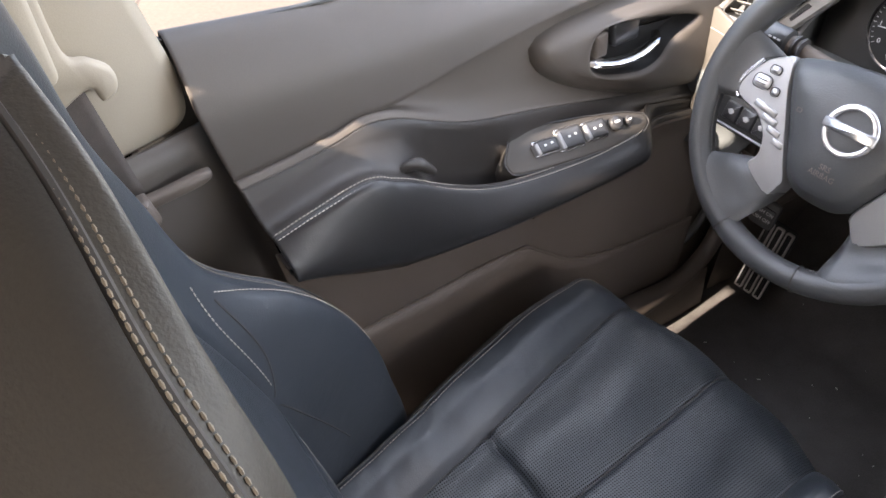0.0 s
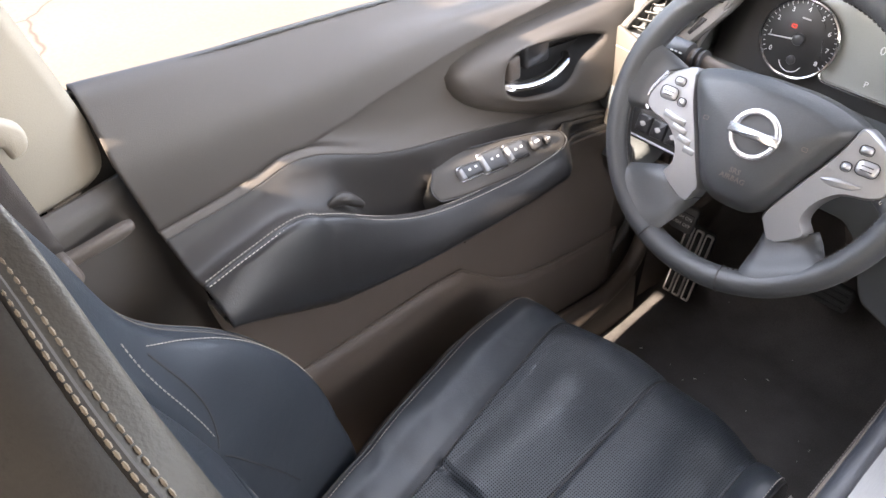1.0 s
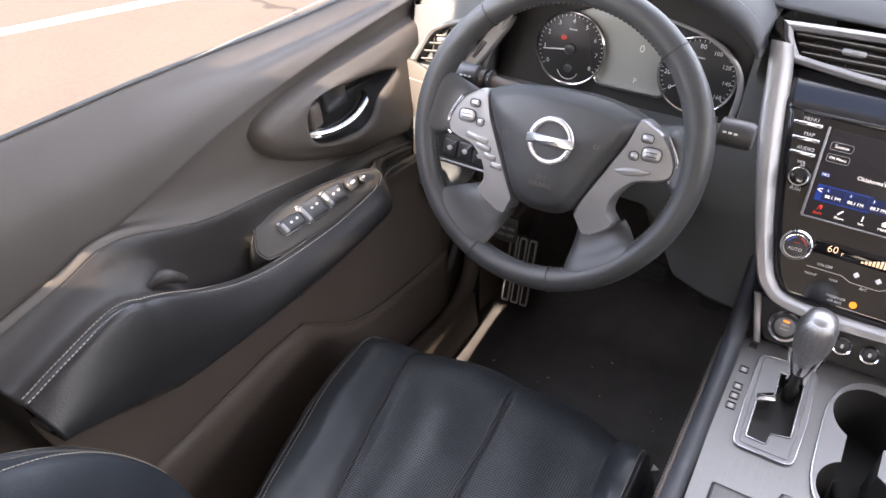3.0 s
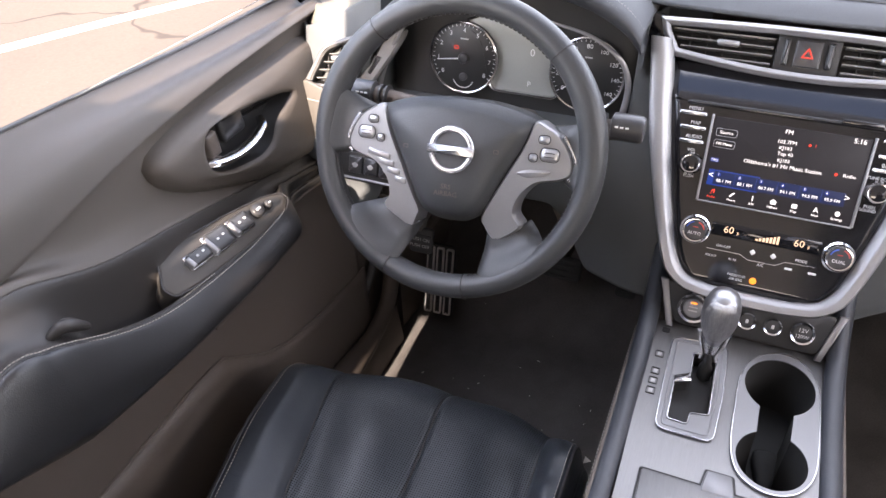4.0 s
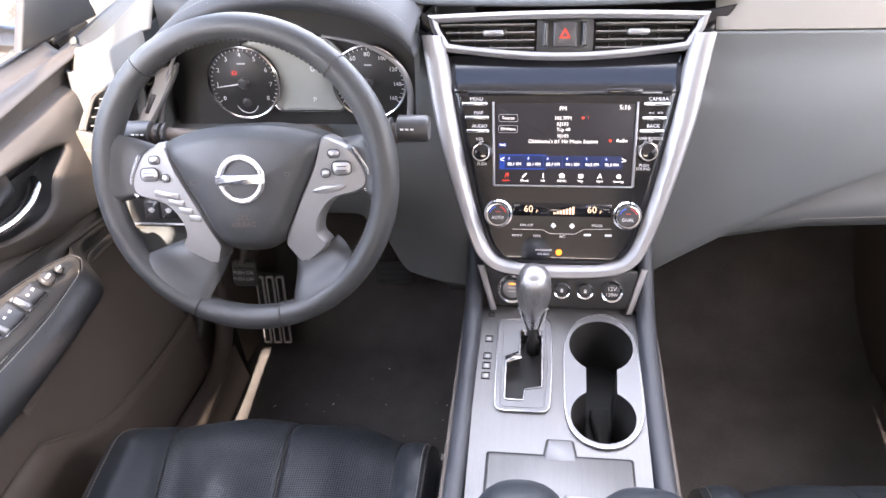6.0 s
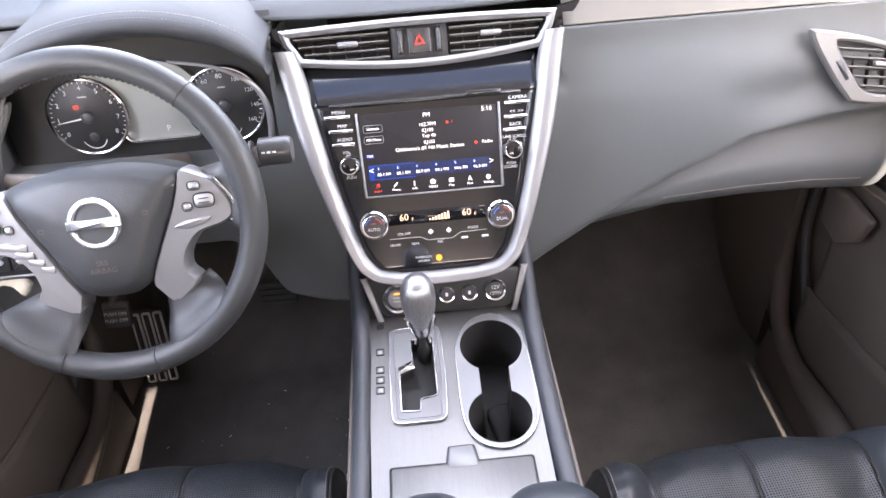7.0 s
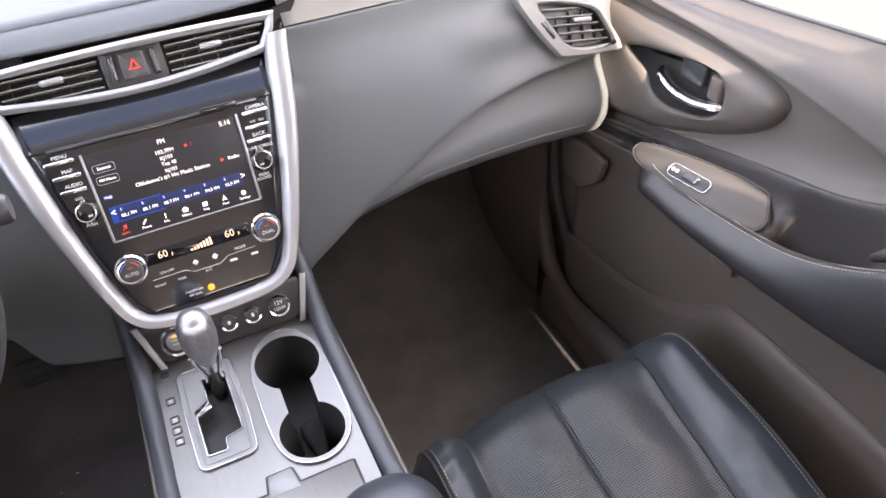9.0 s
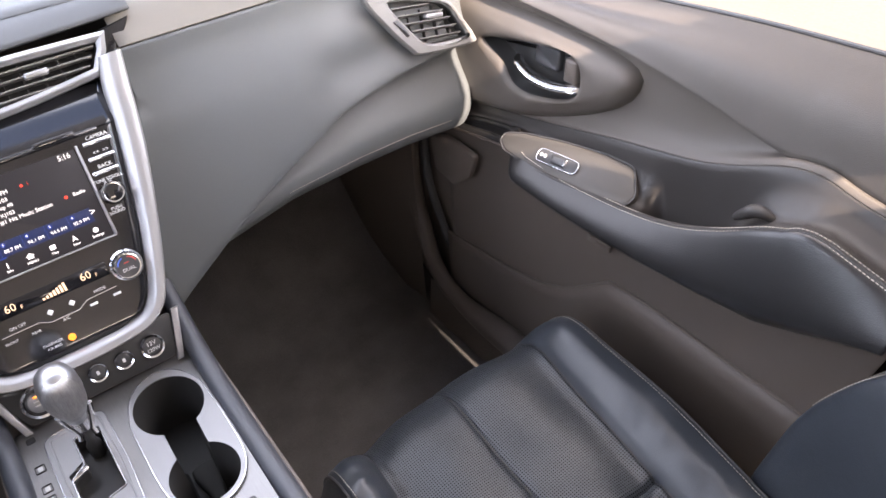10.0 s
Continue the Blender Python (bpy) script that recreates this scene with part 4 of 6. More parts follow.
def build_lever():
    base = Vector((-0.031, 1.112, 0.495))
    up = Vector((0.0, -0.12, 1.0)).normalized()
    m = frame_at(base, (1, 0, 0), up.cross(Vector((1, 0, 0))))

    def ringz(w, d, z, sh=0.0, n=24):
        return [(w * math.cos(2 * math.pi * i / n), sh + d * math.sin(2 * math.pi * i / n), z) for i in range(n)]
    bm = bmesh.new()
    loops(bm, [ringz(.0085, .0085, -.02), ringz(.0085, .0085, .004), ringz(.0055, .0055, .012), ringz(.005, .005, .055)], m)
    part("stem", bm, BLACK, gear, "black stem with a rubber boot")
    # two chrome prongs that hold the grip, and the bright neck between them
    for k in (-1, 1):
        path = cr([(k * .0150, .001, .072), (k * .0120, -.001, .056), (k * .0090, -.002, .044), (k * .0065, -.002, .034), (k * .0085, -.002, .022)], 4)
        part("prong", tube(path, [.0034 - .0014 * i / 16 for i in range(17)], 10, m=m, flat=1.5), CHROME, gear, "chrome prong")
    bm = bmesh.new()
    loops(bm, [ringz(.0075, .009, .040), ringz(.0092, .0105, .048), ringz(.0104, .0118, .058), ringz(.0110, .0125, .066)], m)
    part("collar", bm, EMBLEM, gear, "chrome collar")
    bm = bmesh.new()
    prof = [(.0098, .0105, .062), (.0108, .0120, .071), (.0146, .0162, .081), (.0190, .0210, .094), (.0213, .0236, .110), (.0208, .0230, .125),
            (.0174, .0195, .137), (.0100, .0115, .1435), (.003, .004, .145)]
    loops(bm, [ringz(w, d, z, -0.003) for w, d, z in prof], m)
    part("knob", bm, KNOB, gear, "smooth chrome grip")
    # brushed saddle over the grip, on the side that faces rearwards and up

    def saddle(a, t):
        zz, ww = [.071, .081, .094, .110, .125, .137, .1435], [.0114, .0152, .0196, .0219, .0214, .0180, .0106]
        w, d = np.interp(t, zz, ww), np.interp(t, zz, ww) + 0.0026
        q = radians(-90 + a * (34 + 34 * math.sin(math.pi * min(1.0, max(0.0, (t - .064) / .085))) ** 0.7))
        return m @ Vector((w * math.cos(q), -0.003 + d * math.sin(q), t))
    part("brushed_cap", sheet(saddle, lin(-1, 1, 16), lin(.074, .142, 16)), CAP, gear, "brushed silver cap", thick=0.0008)


build_lever()

# ---- steering wheel ----
A25 = radians(25)
WHEEL = frame_at((-0.369, 1.108, 0.752), (1, 0, 0), (0, math.sin(A25), math.cos(A25)))
wheel = thing("steering_wheel", "black leather steering wheel with silver spokes and round emblem", "steering wheel")


def build_wheel():
    m = WHEEL
    hubm = on(WHEEL, 0.007, 0.0, 0.0) @ pose(0, 0, 0, 0, 0, 2.6)
    R, r = 0.1692, 0.0151
    n = 120
    bm = bmesh.new()
    rings = []
    for i in range(n):
        a = 2 * math.pi * i / n
        # thicker grips at ten and two
        g = 1 + 0.10 * (math.exp(-((math.sin(a) - 0.35) / 0.35) ** 2) if abs(math.cos(a)) > 0.5 else 0)
        ring = []
        for j in range(16):
            q = 2 * math.pi * j / 16
            rr = R + r * g * math.cos(q)
            ring.append((rr * math.cos(a), rr * math.sin(a), r * g * 1.05 * math.sin(q)))
        rings.append(ring)
    rings.append(rings[0])
    loops(bm, rings, m, cap0=False, cap1=False)
    bmesh.ops.remove_doubles(bm, verts=bm.verts, dist=1e-6)
    part("rim", bm, WHEEL_LEATHER, wheel, "grained black leather rim")
    for d in (48, 132, 248, 284):
        a = radians(d)
        path = [((R + (r + .0006) * math.cos(q)) * math.cos(a), (R + (r + .0006) * math.cos(q)) * math.sin(a), (r + .0006) * 1.05 * math.sin(q))
                for q in lin(0, 2 * math.pi, 24)]
        part("rim_seam", tube(path, 0.0009, 5, m=m), PIPING, wheel)
    arcs = [(50, 130), (150, 246), (286, 390)]
    for a0, a1 in arcs:
        bm = bmesh.new()
        path = [m @ Vector(((R - r * .98) * math.cos(radians(d)), (R - r * .98) * math.sin(radians(d)), 0.004)) for d in lin(a0, a1, 60)]
        stitches(path, 0.006, 0.0042, 0.0011, bm)
        part("rim_stitching", bm, PIPING, wheel)

    # hub pad: wide at the top, narrowing downwards
    half = [(0.0, 0.061), (0.035, 0.060), (0.072, 0.053), (0.094, 0.042), (0.086, 0.016), (0.065, -0.024), (0.044, -0.066), (0.024, -0.082), (0.0, -0.085)]
    hub = cr(half, 5)[:-1] + [(-a, b) for a, b in cr(half, 5)[::-1][:-1]]
    bm = bmesh.new()
    # bevelled flanks, then a nearly flat face
    rings = [at_z(hub, -0.035), at_z(hub, 0.003)]
    for f, h in ((0.985, 0.0065), (0.84, 0.0205), (0.81, 0.0222), (0.72, .0252), (0.5, .0275), (0.3, .029), (0.12, .0295)):
        rings.append([(p[0] * f, -0.012 + (p[1] + 0.012) * f, h) for p in hub])
    m = hubm
    loops(bm, rings, m)
    part("airbag_cover", bm, WHEEL_LEATHER, wheel, "black grained airbag cover", sharp=60)
    # crown behind the cover that joins both spokes
    crown = cr([(0.0, 0.058), (0.05, 0.057), (0.090, 0.046), (0.096, 0.03), (0.08, -0.01), (0.05, -0.045), (0.0, -0.06)], 5)
    crown = crown[:-1] + [(-a, b) for a, b in crown[::-1][:-1]]
    part("hub_back", plate(crown, 0.034, on(m, 0, 0, -0.04), 0.006), BLACK, wheel)

    for s in (-1, 1):
        # silver spoke: button pad outside the hub, then down and in to the rim
        sp = [(s * 0.094, 0.044), (s * 0.110, 0.040), (s * 0.126, 0.029), (s * 0.140, 0.006), (s * 0.141, -0.011), (s * 0.128, -0.020), (s * 0.103, -0.026), (s * 0.086, -0.044),
              (s * 0.081, -0.064), (s * 0.089, -0.080), (s * 0.072, -0.096), (s * 0.054, -0.105), (s * 0.043, -0.088), (s * 0.040, -0.074), (s * 0.058, -0.036), (s * 0.082, 0.012)]
        o = cr(sp[::s], 4, True)
        bm = bmesh.new()
        def lift(p, z):
            return (p[0], p[1], z - 0.05 * sstep(-0.055, -0.125, p[1]) * 0.5 - 0.006 * sstep(0.10, 0.14, abs(p[0])))
        rings = [[lift(p, -0.02) for p in o], [lift(p, 0.008) for p in o], [lift(p, 0.0125) for p in inset(o, 0.0025)]]
        for f in (0.75, 0.4, 0.1):
            cx, cy = s * 0.088, -0.03
            rings.append([lift((cx + (p[0] - cx) * f * (0.9 if f < .5 else 1), cy + (p[1] - cy) * f), 0.0135) for p in inset(o, 0.0025)])
        loops(bm, rings[:3], m)
        part("spoke", bm, SPOKE, wheel, "satin silver spoke")
        part("spoke_edge", tube(cr([(s * 0.128, 0.031, 0.007), (s * 0.142, 0.007, 0.004), (s * 0.144, -0.010, 0.003), (s * 0.138, -0.018, 0.003)], 4), 0.0024, 8, m=m, flat=.7), EMBLEM, wheel, "chrome spoke edge")
        # leather that runs from the silver into the rim, below and beside the spoke
        turn = WHEEL.inverted() @ hubm

        def fairing(nm, inner, a0, a1, zi, roll):
            line = [turn @ Vector((s * a, b, 0)) for a, b in cr(inner, 6)]

            def f(u, v):
                k = u * (len(line) - 1)
                i = min(int(k), len(line) - 2)
                p = line[i].lerp(line[i + 1], k - i)
                a = radians(a0 + (a1 - a0) * u)
                # a little waist between both ends
                w = v + 0.10 * math.sin(2 * math.pi * v) * 0.5
                q = Vector(((R + 0.006) * s * math.cos(a), (R + 0.006) * math.sin(a), 0))
                p = p.lerp(q, w)
                ease = abs(2 * u - 1) ** 5
                z = zi + (r * 0.90 - zi) * sstep(0.0, 0.95, v) - roll * ease * (1 - 0.75 * v)
                return WHEEL @ Vector((p.x, p.y, z))
            part(nm, sheet(f, [0.5 - 0.5 * math.cos(math.pi * q) for q in lin(0, 1, 26)], lin(0, 1, 20)), WHEEL_LEATHER, wheel, thick=0.0008, sharp=80)
        fairing("spoke_foot", [(0.094, -0.074), (0.074, -0.090), (0.056, -0.099), (0.042, -0.094)], -35, -71, -0.006, 0.018)
        fairing("spoke_shoulder", [(0.112, 0.040), (0.132, 0.028), (0.138, 0.004), (0.133, -0.016), (0.122, -0.018)], 19, -11, 0.004, 0.016)
        big = (0.115, 0.009)
        for bu, bv, bw, bh, lb in ((big[0], big[1], 0.021, 0.014, "oval silver roller"), (big[0] - .008, big[1] + 0.0165, 0.012, 0.008, ""), (big[0] - .019, big[1] - 0.005, 0.009, 0.008, "")):
            o2 = rect(bw, bh, s * bu, bv, min(bw, bh) * 0.45, 6)
            part("button", plate(o2, 0.0030, on(m, 0, 0, 0.0105), 0.0011, dome=0.0012), SPOKE, wheel, lb)
            part("button_ring", tube([(p[0], p[1], 0.0125) for p in inset(o2, -0.0008)], 0.0005, 5, True, m), BLACK, wheel)
        for k in (-1, 1):
            part("button_mark", plate(rect(0.012, 0.0012, s * big[0], big[1] + k * 0.0022), 0.0004, on(m, 0, 0, 0.0145), 0.0001), SWITCH, wheel)
        if s > 0:
            part("button", plate(rounded([(0.076, -0.016), (0.092, -0.010), (0.120, -0.009), (0.112, -0.016), (0.090, -0.020)][::-1], 0.004, 3), 0.0025, on(m, 0, 0, 0.0108), 0.001), SPOKE, wheel)
        else:
            for i in range(4):
                u, v = -0.097 + 0.0105 * i, -0.0155 - 0.0095 * i
                part("button", plate(rect((0.030, 0.020, 0.017, 0.015)[i], 0.0075, 0, 0, 0.002), 0.0025, on(m, u, v, 0.0108) @ pose(0, 0, 0, 0, 0, -10), 0.001), SPOKE, wheel)
    # emblem: ring and bar
    em = on(m, 0.003, 0.002, 0.0285)
    ring = [(0.0245 * math.cos(q), 0.0245 * math.sin(q), 0.002) for q in lin(0, 2 * math.pi, 48)[:-1]]
    part("emblem_ring", tube(ring, 0.0036, 8, True, em, flat=.6), EMBLEM, wheel, "chrome ring emblem")
    part("emblem_bar", plate(rect(0.058, 0.0115, 0, 0, 0.001), 0.006, em, 0.0015), EMBLEM, wheel, "plain chrome emblem bar")
    lettering("inscription", "SRS", 0.0085, on(m, 0.0, -0.0415, 0.0292), HARD, wheel)
    lettering("inscription", "AIRBAG", 0.0085, on(m, 0.0, -0.050, 0.0286), HARD, wheel)
    for u, v in ((-0.056, 0.0), (0.056, 0.006)):
        part("horn_mark", ring_plate(rect(0.006, 0.0045, u, v, 0.001), rect(0.0048, 0.0033, u, v, 0.0008), 0.0005, on(m, 0, 0, 0.0262), 0.0001), HARD, wheel)


build_wheel()

column = thing("steering_column", "black steering column with two control stalks", "steering column")


def build_column():
    m = WHEEL
    cyl = [at_z(rect(0.10 * f, 0.075 * f, 0, 0.012, 0.018 * f), z) for f, z in ((0.8, -0.04), (1.0, -0.06), (1.05, -0.16), (0.95, -0.22))]
    bm = bmesh.new()
    loops(bm, cyl, m)
    part("cowl", bm, HARD, column, "black plastic column cowl")
    for s in (-1, 1):
        z = -0.055
        p = [(s * 0.05, 0.020, z), (s * 0.10, 0.026, z), (s * 0.140, 0.028, z), (s * 0.165, 0.029, z + .004), (s * 0.196, 0.030, z + .006)]
        if s > 0:
            p = [(a, b + 0.012 * k / 2, c) for k, (a, b, c) in enumerate(p)]
        if s < 0:
            p = [(a * 0.78, b + 0.016, c) for a, b, c in p]
        part("stalk", tube(p, [0.010, 0.009, 0.0095, 0.012, 0.0125], 14, m=m), HARD, column)
        e = p[-1]
        tip = [(e[0] - s * .022, e[1], e[2]), (e[0] - s * .02, e[1], e[2]), (e[0] + s * 0.012, e[1], e[2]), (e[0] + s * 0.016, e[1], e[2])]
        part("stalk_tip", tube(tip, [0.012, 0.0160, 0.0160, 0.0135], 16, m=m), SWITCH, column, "black twist knob")
        for d in (0.030, 0.038):
            c = (e[0] - s * d, e[1], e[2])
            part("stalk_ring", tube([(c[0] - .0015, c[1], c[2]), (c[0] + .0015, c[1], c[2])], 0.0135, 16, m=m), SWITCH, column)
        for i in range(3):
            part("stalk_mark", plate(rect(0.004, 0.0022, e[0] - s * 0.008 + s * 0.006 * (i - 1), e[1]), 0.0006, on(m, 0, 0, e[2] + 0.0159), 0.0002), PRINT, column)
        part("stalk_mark", plate(rect(0.012, 0.004, p[1][0] + s * .004, p[1][1]), 0.0006, on(m, 0, 0, p[1][2] + 0.009), 0.0002), PRINT_DIM, column)


build_column()

# ---- instruments ----
cluster = thing("instrument_cluster", "two round gauges and a grey display under a stitched hood", "instruments")
CL = frame_at((-0.355, 1.335, 0.762), (1, 0, 0), (0, 0.14, 1))


def build_cluster():
    m = CL

    def back(u, v):
        return m @ Vector((u, v, -0.012 + 0.0 * u))
    part("gauge_panel", sheet(back, lin(-0.20, 0.17, 10), lin(-0.08, 0.115, 10)), BLACK, cluster, thick=0.003)
    # grey middle display
    scr = rounded([(-0.045, -0.040), (0.052, -0.040), (0.062, 0.036), (0.042, 0.058), (0.0, 0.068), (-0.05, 0.066), (-0.088, 0.052), (-0.062, 0.03)], 0.01, 4)
    part("display_bezel", ring_plate(inset(scr, -0.003), scr, 0.010, m, 0.001, -0.012), CHROME, cluster)
    part("middle_display", plate(scr, 0.004, on(m, 0, 0, -0.012), 0.001), LCD, cluster, "unlit grey trip display")
    lettering("inscription", "0", 0.015, on(m, 0.012, 0.018, -0.0075), PRINT, cluster)
    lettering("inscription", "P", 0.011, on(m, 0.010, -0.027, -0.0075), PRINT, cluster)
    for cx, nums, name in ((-0.088, ["0", "1", "2", "3", "4", "5", "6", "7", "8"], "tachometer"),
                           (0.092, ["0", "20", "40", "60", "80", "100", "120", "140", "160"], "speedometer")):
        g = part(name, plate(circle(0.051, 0, 0, 48), 0.010, on(m, cx, 0, -0.012), 0.002), BLACK, cluster, "black round gauge with white figures")
        part("gauge_ring", tube([(cx + .0505 * math.cos(q), .0505 * math.sin(q), 0.0) for q in lin(0, 2 * math.pi, 64)[:-1]], 0.0022, 8, True, m), CHROME, g, "chrome gauge ring")
        k = len(nums)
        for i, t in enumerate(nums):
            a = radians(215 - 250 * i / (k - 1))
            lettering("figure", t, 0.0088 if len(t) < 3 else 0.0078, on(m, cx + .0390 * math.cos(a), .0390 * math.sin(a), -0.0012), PRINT, g)
        bm = bmesh.new()
        for i in range(4 * (k - 1) + 1):
            a = radians(215 - 250 * i / (4 * (k - 1)))
            q = on(m, cx + .0465 * math.cos(a), .0465 * math.sin(a), -0.0016) @ pose(0, 0, 0, 0, 0, math.degrees(a))
            plate(rect(0.004 if i % 4 == 0 else 0.0025, 0.0008), 0.0004, q, 0.0001, bm)
        part("tick_marks", bm, PRINT, g)
        a = radians(188 if cx < 0 else 215)
        q = on(m, cx, 0, 0.002) @ pose(0, 0, 0, 0, 0, math.degrees(a))
        part("needle", plate([(-0.006, -0.0012), (0.040, -0.0005), (0.040, 0.0005), (-0.006, 0.0012)], 0.001, q, 0.0003), PRINT, g)
        part("needle_cap", plate(circle(0.008, cx, 0, 20), 0.006, on(m, 0, 0, -0.002), 0.002), SWITCH, g)
        part("small_dial", plate(circle(0.006, cx, -0.028, 16), 0.003, on(m, 0, 0, -0.002), 0.001), SWITCH, g)
        bm = tube([(cx + .016 * math.cos(q), -0.028 + .016 * math.sin(q), -0.0012) for q in lin(radians(200), radians(340), 14)], 0.0006, 5, m=m)
        part("small_scale", bm, PRINT, g)
        if cx < 0:
            part("warning_lamp", ring_plate(rect(0.007, 0.005, cx - 0.012, 0.014, 0.001), rect(0.005, 0.003, cx - 0.012, 0.014, 0.0008), 0.0005, on(m, 0, 0, -0.002), 0.0001), LIT_RED, g, "lit red engine warning")
            part("unit_mark", plate(rect(0.012, 0.002, cx, 0.027), 0.0004, on(m, 0, 0, -0.002), 0.0001), PRINT_DIM, g)
        else:
            part("unit_mark", plate(rect(0.010, 0.002, cx, 0.024), 0.0004, on(m, 0, 0, -0.002), 0.0001), PRINT_DIM, g)

    # silver side blades of the binnacle
    for path in ([(-0.572, 1.30, 0.690), (-0.558, 1.30, 0.735), (-0.535, 1.30, 0.785), (-0.500, 1.295, 0.838)],
                 [(-0.208, 1.30, 0.700), (-0.200, 1.30, 0.762), (-0.206, 1.298, 0.795), (-0.222, 1.295, 0.816), (-0.255, 1.292, 0.836), (-0.305, 1.29, 0.848)]):
        line = cr(path, 6)
        part("side_blade", tube(line, [0.0048 - 0.0030 * k / (len(line) - 1) for k in range(len(line))], 10), SATIN, cluster, "satin silver blade beside the gauges")
    # hood: padded, stitched
    lip = cr([(-0.600, 0.745), (-0.562, 0.808), (-0.49, 0.868), (-0.416, 0.897), (-0.332, 0.905), (-0.26, 0.893), (-0.211, 0.869), (-0.186, 0.843)], 6)
    n = len(lip)

    def hood(i, v):
        x, z = lip[int(i)]
        f = i / (n - 1)
        prof = [(1.36, -0.026), (1.29, -0.020), (1.272, -0.014), (1.264, -0.004), (1.268, 0.004), (1.285, 0.009), (1.33, 0.010), (1.40, 0.004), (1.50, -0.01), (1.62, -0.03)]
        y, dz = cr(prof, 3)[int(v)]
        k = math.sin(math.pi * f) ** 0.5 if 0 < f < 1 else 0
        back = sstep(1.30, 1.60, y)
        zz = z + dz
        zz = zz * (1 - back) + back * (0.868 + 0.03 * k)
        return (x + 0.02 * (x + .39) * back, y, zz)
    part("hood", sheet(hood, list(range(n)), list(range(28))), HOOD, cluster, "padded black hood with pale stitching", thick=0.002)
    bm = bmesh.new()
    for off, up in ((1.2835, 0.0098), (1.2715, 0.0067)):
        stitches([(x, off, z + up) for x, z in lip[8:]], 0.0045, 0.003, 0.0005, bm)
    part("hood_stitching", bm, THREAD_MID, cluster)
    # switch blade left of the wheel
    part("dimmer_panel", plate(rounded([(-0.620, 0.700), (-0.580, 0.700), (-0.562, 0.80), (-0.585, 0.785)], 0.004, 3), 0.004,
                               frame_at((0, 1.292, 0), (1, 0, 0), (0, 0, 1)), 0.001), SOFT, cluster)
    part("dimmer_switch", plate(rounded([(-0.597, 0.735), (-0.587, 0.735), (-0.582, 0.768), (-0.592, 0.766)], 0.002, 3), 0.009,
                                frame_at((0, 1.292, 0), (1, 0, 0), (0, 0, 1)), 0.001), SWITCH, cluster)


build_cluster()

keys = thing("switch_bank", "small black switch bank with white symbols under the dashboard edge", "switches")
KB = frame_at((-0.56, 1.262, 0.618), (1, 0, 0), (0, 0.35, 1))
part("bank_plate", plate(rect(0.115, 0.055, -0.010, -0.018, 0.004), 0.006, KB, 0.001), BLACK, keys)
part("bank_trim", plate(rect(0.115, 0.0035, -0.010, -0.041, 0.001), 0.010, KB, 0.001), SATIN, keys)
for i in range(4):
    u = -0.031 + 0.0262 * i
    k = part("rocker", plate(rect(0.0235, 0.027, u, -0.019, 0.002), 0.010, KB, 0.002), SWITCH, keys)
    part("rocker_symbol", plate(circle(0.0042, u, -0.019, 10), 0.0005, on(KB, 0, 0, 0.01), 0.0001), PRINT_DIM, k)
    part("rocker_symbol", plate(rect(0.010, 0.0022, u, -0.0185), 0.0008, on(KB, 0, 0, 0.01), 0.0001), PRINT_DIM, k)

# ---- pedals ----


RIB = material("rib_metal", (0.725, 0.72, 0.708), 0.4, 0.6, vary=0.15, scale=40)


def pedal(name, label, m, w, h, ribs, vertical=True):
    t = thing(name, label, "pedal")
    part("pad", plate(rect(w, h, 0, 0, 0.01), 0.010, m, 0.003), RUBBER, t)
    for i in range(ribs):
        if vertical:
            u = w * ((i + 0.5) / ribs - 0.5)
            q = rect(w / ribs * 0.80, h * 0.95, u, 0, 0.005)
            part("rib", ring_plate(q, inset(q, 0.0042), 0.005, on(m, 0, 0, 0.010), 0.001), RIB, t, "worn metal rib")
            part("rib_pad", plate(inset(q, 0.006), 0.004, on(m, 0, 0, 0.010), 0.001), RUBBER, t)
        else:
            v = h * ((i + 0.5) / ribs - 0.5)
            part("rib", plate(rect(w * .85, h / ribs * 0.5, 0, v, 0.002), 0.004, on(m, 0, 0, 0.010), 0.001), RUBBER, t)
    arm = [m @ Vector((0, h * .3, 0)), m @ Vector((0, h * .6, -0.06)), m @ Vector((0, h * 1.2 + .05, -0.14))]
    if vertical:
        arm = [m @ Vector((0, h * .2, 0)), m @ Vector((0, -h * .1, -0.05)), m @ Vector((0, -h * .3, -0.09))]
    part("arm", tube(arm, 0.009, 8), HARD, t)
    return t


pedal("foot_rest", "ribbed metal and rubber foot rest", frame_at((-0.591, 1.549, 0.131), (1, 0.05, 0), (0.13, 0.28, 1)), 0.066, 0.170, 3)
pb = pedal("parking_brake_pedal", "small black parking brake pedal with white words", frame_at((-0.580, 1.447, 0.317), (1, 0, 0), (0, 0.35, 1)), 0.048, 0.052, 1, False)
PBM = frame_at((-0.580, 1.447, 0.317), (1, 0, 0), (0, 0.35, 1))
lettering("inscription", "PUSH ON", 0.0095, on(PBM, 0, 0.004, 0.0145), PRINT_DIM, pb)
lettering("inscription", "PUSH OFF", 0.0095, on(PBM, 0, -0.009, 0.0145), PRINT_DIM, pb)
pedal("brake_pedal", "black rubber brake pedal", frame_at((-0.330, 1.60, 0.200), (1, 0, 0), (0, 0.5, 1)), 0.080, 0.05, 4, False)
pedal("accelerator_pedal", "tall black accelerator pedal", frame_at((-0.193, 1.60, 0.205), (1, 0, 0), (0, 0.5, 1)), 0.042, 0.075, 4, False)


